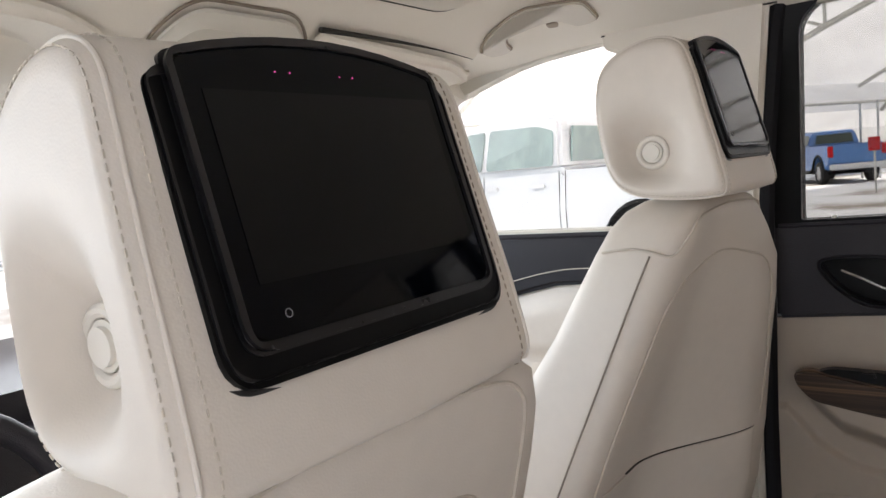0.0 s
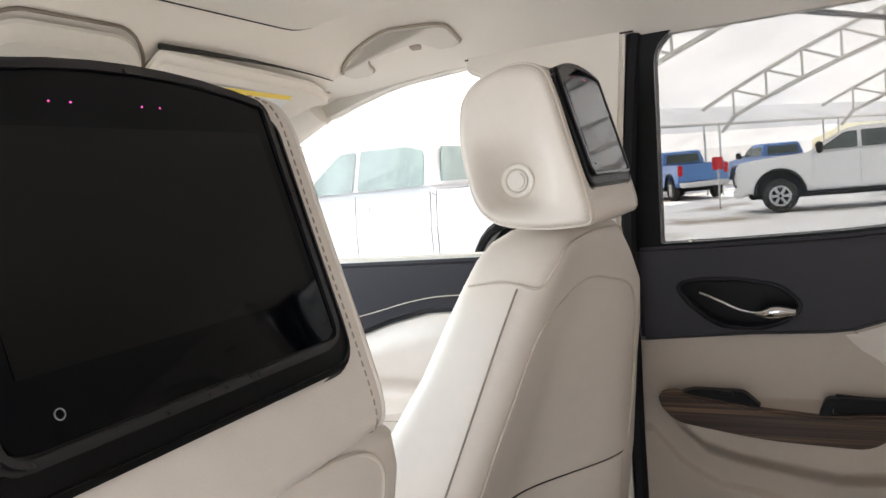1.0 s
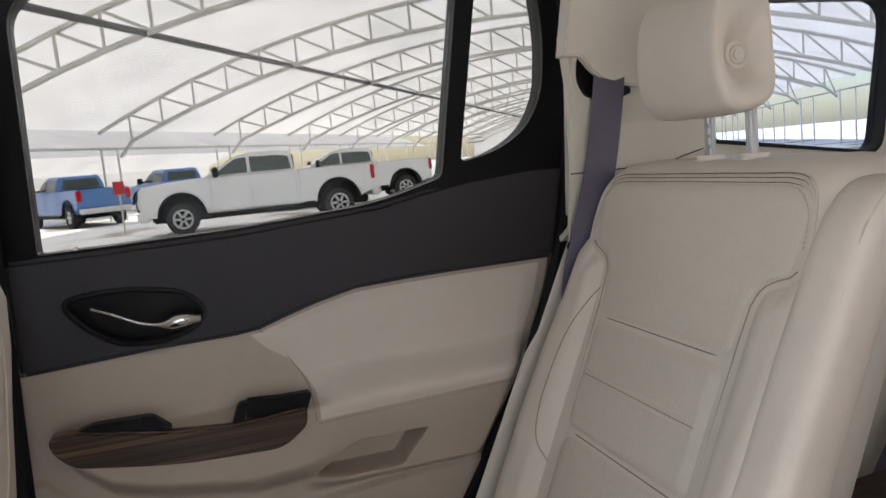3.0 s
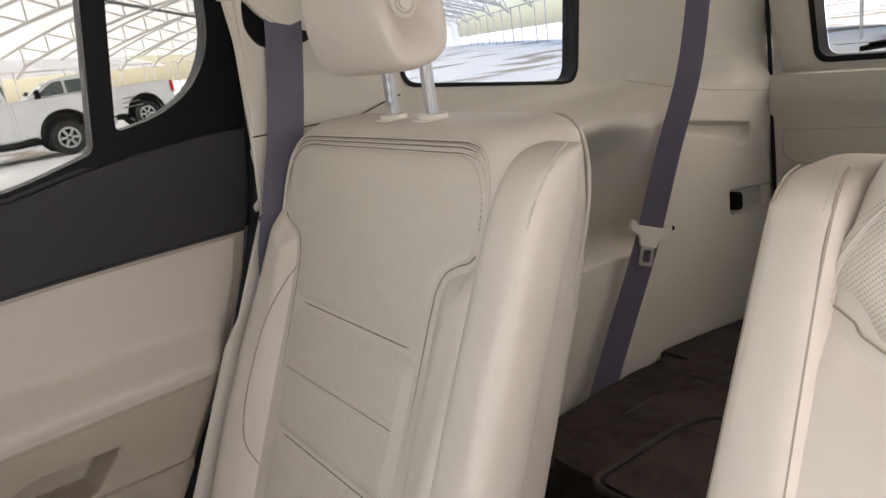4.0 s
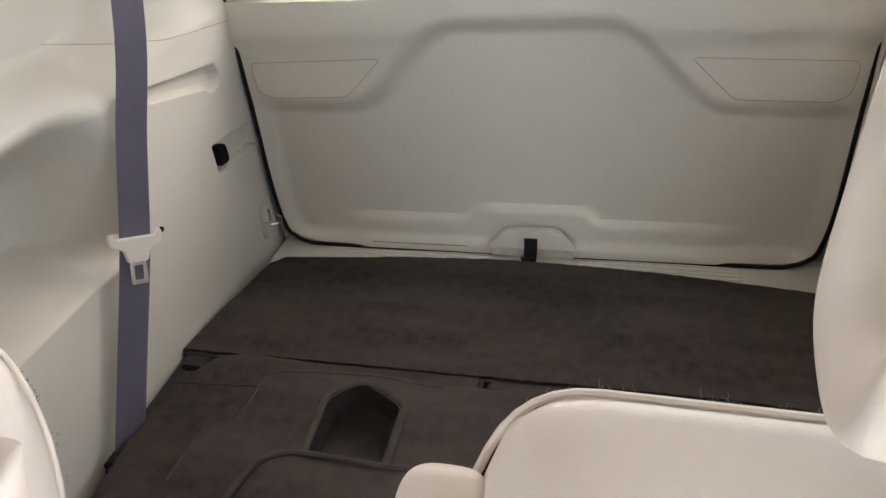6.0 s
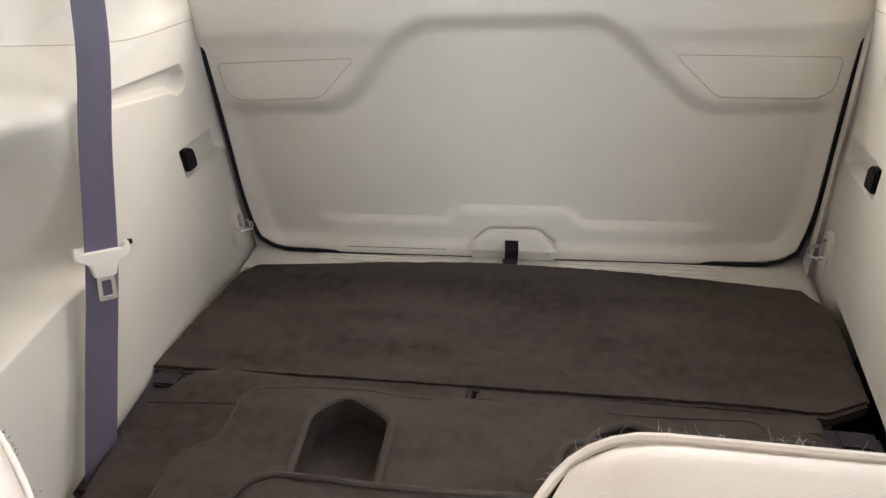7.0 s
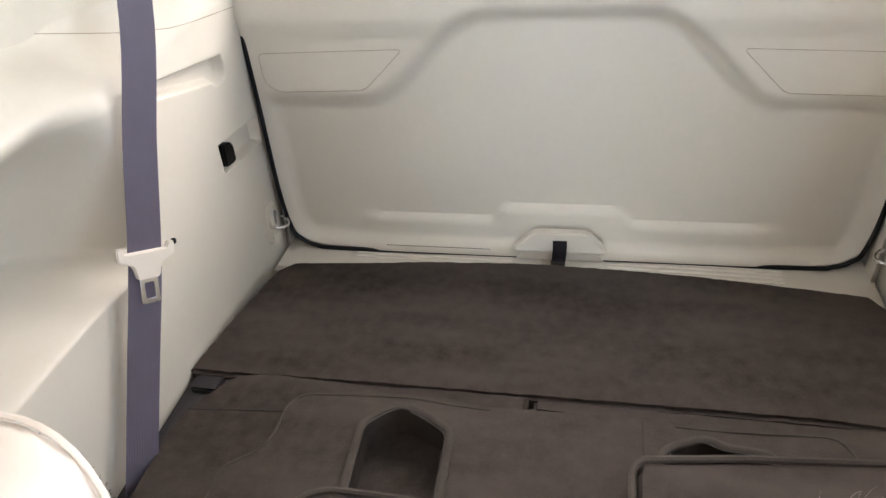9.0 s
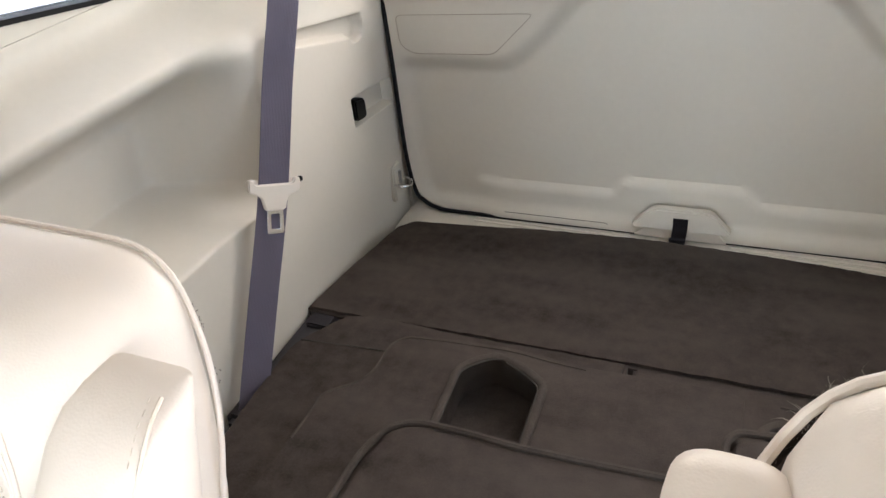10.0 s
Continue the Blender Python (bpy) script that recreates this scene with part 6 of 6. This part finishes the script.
def wheel_parts(t, x0, y, z, r, side, name="wheel"):
    w = thing("wheel", (0, 0, 0), "", "")
    w.parent = t
    c = Vector((x0, y, z))
    w.matrix_parent_inverse = Matrix.Translation(-Vector(t.location))
    w.location = c
    def Q(n, bm, m):
        ob = part(n, bm, m)
        ob.parent = w
        ob.matrix_parent_inverse = Matrix.Translation(-c)
    prof = [(0.62, -0.5), (0.93, -0.5), (1.0, -0.36), (1.0, 0.36), (0.93, 0.5), (0.62, 0.5)]
    rings = [[c + Vector((0.26 * q, r * p * math.cos(a), r * p * math.sin(a))) for a in np.linspace(0, 2 * math.pi, 28, endpoint=False)] for p, q in prof]
    Q("tyre", loft(rings, cap=False), TYRE)
    Q("rim", disc(c + Vector((side * 0.05, 0, 0)), (1, 0, 0), r * 0.64, 0.08, 28, 0.01), RIM)
    sp = []
    for i in range(6):
        a = i * math.pi / 3
        d = Vector((0, math.cos(a), math.sin(a)))
        sp.append(tube([c + Vector((side * 0.125, 0, 0)) + d * r * 0.1, c + Vector((side * 0.10, 0, 0)) + d * r * 0.62], 0.035, 6))
    Q("spokes", join(*sp), RIM)
    Q("hub_dark", disc(c + Vector((side * 0.093, 0, 0)), (1, 0, 0), r * 0.5, 0.005, 24), BLACK)
    return w


def pickup(paint, label, glass=CAR_GLASS):
    """A crew-cab pickup at the origin that faces +y, on wheels 4.1 m apart."""
    t = thing("pickup_truck", (0, 0, 0), label, "pickup truck", group="parked pickups")
    def arch(yc):
        return [(yc + 0.56 * math.cos(a), 0.50 + 0.56 * math.sin(a)) for a in np.linspace(0, math.pi, 13)]
    side = [(3.05, 0.55), (3.06, 0.85), (3.06, 1.20), (2.96, 1.32), (2.2, 1.40), (1.30, 1.45), (-0.95, 1.45), (-1.0, 1.42), (-3.05, 1.42), (-3.08, 0.70), (-2.75, 0.60)]
    low = arch(-2.05)[::-1] + [(-1.4, 0.50), (1.4, 0.50)] + arch(2.05)[::-1]
    bm = slab(side + low, -0.99, 0.99, "x", 0.05, 2)
    for v in bm.verts:
        v.co.x *= 1 - 0.05 * smooth((v.co.z - 1.1) / 0.35)
    part("body", bm, paint, t)
    cab = [(1.45, 1.42), (0.55, 1.93), (0.25, 1.985), (-0.55, 1.985), (-0.86, 1.94), (-0.95, 1.42)]
    bm = slab(cab, -0.93, 0.93, "x", 0.05, 2)
    for v in bm.verts:
        v.co.x *= 1 - 0.16 * smooth((v.co.z - 1.42) / 0.56)
    part("cab", bm, paint, t)
    tilt = lambda sx: (lambda c: Vector((c.x - sx * 0.149 * smooth((c.z - 1.42) / 0.56), c.y, c.z)))
    for sx in (1, -1):
        for w in ([(1.18, 1.47), (0.58, 1.86), (0.30, 1.87), (0.30, 1.47)], [(0.22, 1.47), (0.22, 1.87), (-0.55, 1.86), (-0.80, 1.80), (-0.84, 1.47)]):
            part("side_window", slab(rounded(w, 0.05, 4), sx * 0.936, sx * 0.948, "x", warp=tilt(sx)), glass, t)
        part("mirror", rbox((sx * 1.14 - 0.11, 1.05, 1.40), (sx * 1.14 + 0.11, 1.2, 1.68), 0.03), BLACK, t)
        part("mirror_arm", rbox((min(sx * 0.9, sx * 1.12), 1.06, 1.47), (max(sx * 0.9, sx * 1.12), 1.12, 1.53), 0.01), BLACK, t)
        for y in (0.02, -0.72):
            part("door_handle", rbox((min(sx * 0.955, sx * 1.0), y, 1.27), (max(sx * 0.955, sx * 1.0), y + 0.2, 1.31), 0.01), paint, t)
        for y in (0.26, -0.93, 1.28):
            part("door_gap", tube([(sx * 0.991, y, 0.62), (sx * 0.991, y, 1.05), (sx * 0.95, y, 1.42)], 0.004, 4), GAP, t)
        part("bed_gap", tube([(sx * 0.991, -1.02, 0.62), (sx * 0.991, -1.02, 1.05), (sx * 0.945, -1.02, 1.42)], 0.005, 4), GAP, t)
        part("headlamp", rbox((sx * 0.80 - 0.15, 2.92, 1.0), (sx * 0.80 + 0.15, 3.07, 1.2), 0.03), LENS, t)
        part("tail_lamp", rbox((sx * 0.90 - 0.09, -3.10, 0.98), (sx * 0.90 + 0.09, -2.98, 1.38), 0.02), TAIL, t)
        part("chassis_box", rbox((min(sx * 0.70, sx * 0.96), -1.42, 0.42), (max(sx * 0.70, sx * 0.96), -1.05, 0.66), 0.03), BLACK, t)
        part("rocker_step", tube([(sx * 1.0, -1.3, 0.46), (sx * 1.0, 1.3, 0.46)], 0.05, 8), BLACK, t)
        for y in (2.05, -2.05):
            part("wheel_arch", tube([(sx * 0.985, y + 0.57 * math.cos(a), 0.50 + 0.57 * math.sin(a)) for a in np.linspace(0, math.pi, 16)], 0.05, 6), BLACK, t)
            part("wheel_well", rbox((min(sx * 0.45, sx * 0.72), y - 0.60, 0.42), (max(sx * 0.45, sx * 0.72), y + 0.60, 1.12), 0.02), BLACK, t)
            wheel_parts(t, sx * 0.86, y, 0.42, 0.42, sx)
    part("windscreen", slab([(-0.78, 1.52), (0.78, 1.52), (0.70, 1.90), (-0.70, 1.90)], 0.0, 0.012, "y", warp=lambda c: Vector((c.x, c.y + 1.29 - 1.76 * (c.z - 1.52), c.z))), glass, t)
    part("rear_window", slab([(-0.7, 1.5), (0.7, 1.5), (0.62, 1.84), (-0.62, 1.84)], -0.96, -0.93, "y"), glass, t)
    part("grille", rbox((-0.62, 3.0, 0.72), (0.62, 3.09, 1.2), 0.04), RIM, t, "bright metal grille")
    for i in range(5):
        part("grille_bar", rbox((-0.58, 3.08, 0.77 + 0.085 * i), (0.58, 3.105, 0.80 + 0.085 * i), 0.008), BLACK, t)
    part("front_bumper", rbox((-0.98, 2.85, 0.42), (0.98, 3.15, 0.70), 0.06, 3), paint, t)
    part("rear_bumper", rbox((-0.95, -3.25, 0.52), (0.95, -3.0, 0.72), 0.04, 3), RIM, t)
    part("bed_floor_dark", slab([(-0.82, -2.98), (0.82, -2.98), (0.82, -1.08), (-0.82, -1.08)], 1.421, 1.425, "z"), GAP, t)
    part("underbody", rbox((-0.8, -2.9, 0.35), (0.8, 2.8, 0.6), 0.05), BLACK, t)
    return t


tr = pickup(WHITE_PAINT, "white crew-cab pickup parked side-on under the tent")
tr.location = (20.9, -1.27, 0)
copy_thing(tr, pose(27.2, -4.85, 0))
tr3 = pickup(WHITE_PAINT, "white pickup parked close beside the front door", PALE_GLASS)
tr3.matrix_basis = pose(6.6, 3.95, 0.02) @ Matrix.Diagonal((1, 0.7, 1, 1))
blue = pickup(BLUE_PAINT, "blue pickup with red tail lamps parked beyond the tent")
blue.matrix_basis = pose(32.5, 5.2, 0.0, 0, 0, -62)
copy_thing(blue, pose(36.5, 1.5, 0.0, 0, 0, -64))
sign = thing("red_board", (24, 2.4, 0), "small red board on a pale post beside the parked pickup", "sign")
part("board", rbox((23.2, 2.40, 1.18), (23.24, 2.70, 1.56), 0.01), TAIL, sign)
part("post", tube([(23.26, 2.55, 0), (23.26, 2.55, 1.3)], 0.03, 8), GALV, sign)
car = thing("red_car", (7.25, -3.85, 0), "pinkish red low car parked behind the vehicle", "car")
bm = slab([(2.1, 0.35), (2.2, 0.6), (1.9, 0.85), (1.0, 0.95), (0.3, 1.32), (-0.8, 1.34), (-1.6, 1.0), (-2.1, 0.95), (-2.2, 0.5), (-2.0, 0.32)], -0.85, 0.85, "x", 0.08, 3)
M_car = pose(7.25, -3.85, 0, 0, 0, 8) @ Matrix.Diagonal((1, 1, 0.74, 1))
part("body", moved(bm, M_car), RED_PAINT, car)
for sx in (1, -1):
    for y in (1.35, -1.35):
        part("wheel", moved(disc((sx * 0.8, y, 0.33), (1, 0, 0), 0.33, 0.2, 28, 0.03), M_car), TYRE, car)
        part("rim", moved(disc((sx * 0.88, y, 0.33), (1, 0, 0), 0.22, 0.06, 28, 0.02), M_car), RIM, car)
    part("side_window", moved(slab(rounded([(0.75, 1.0), (0.25, 1.26), (-0.75, 1.27), (-1.3, 1.02)], 0.05, 4), sx * 0.852, sx * 0.86, "x"), M_car), CAR_GLASS, car)
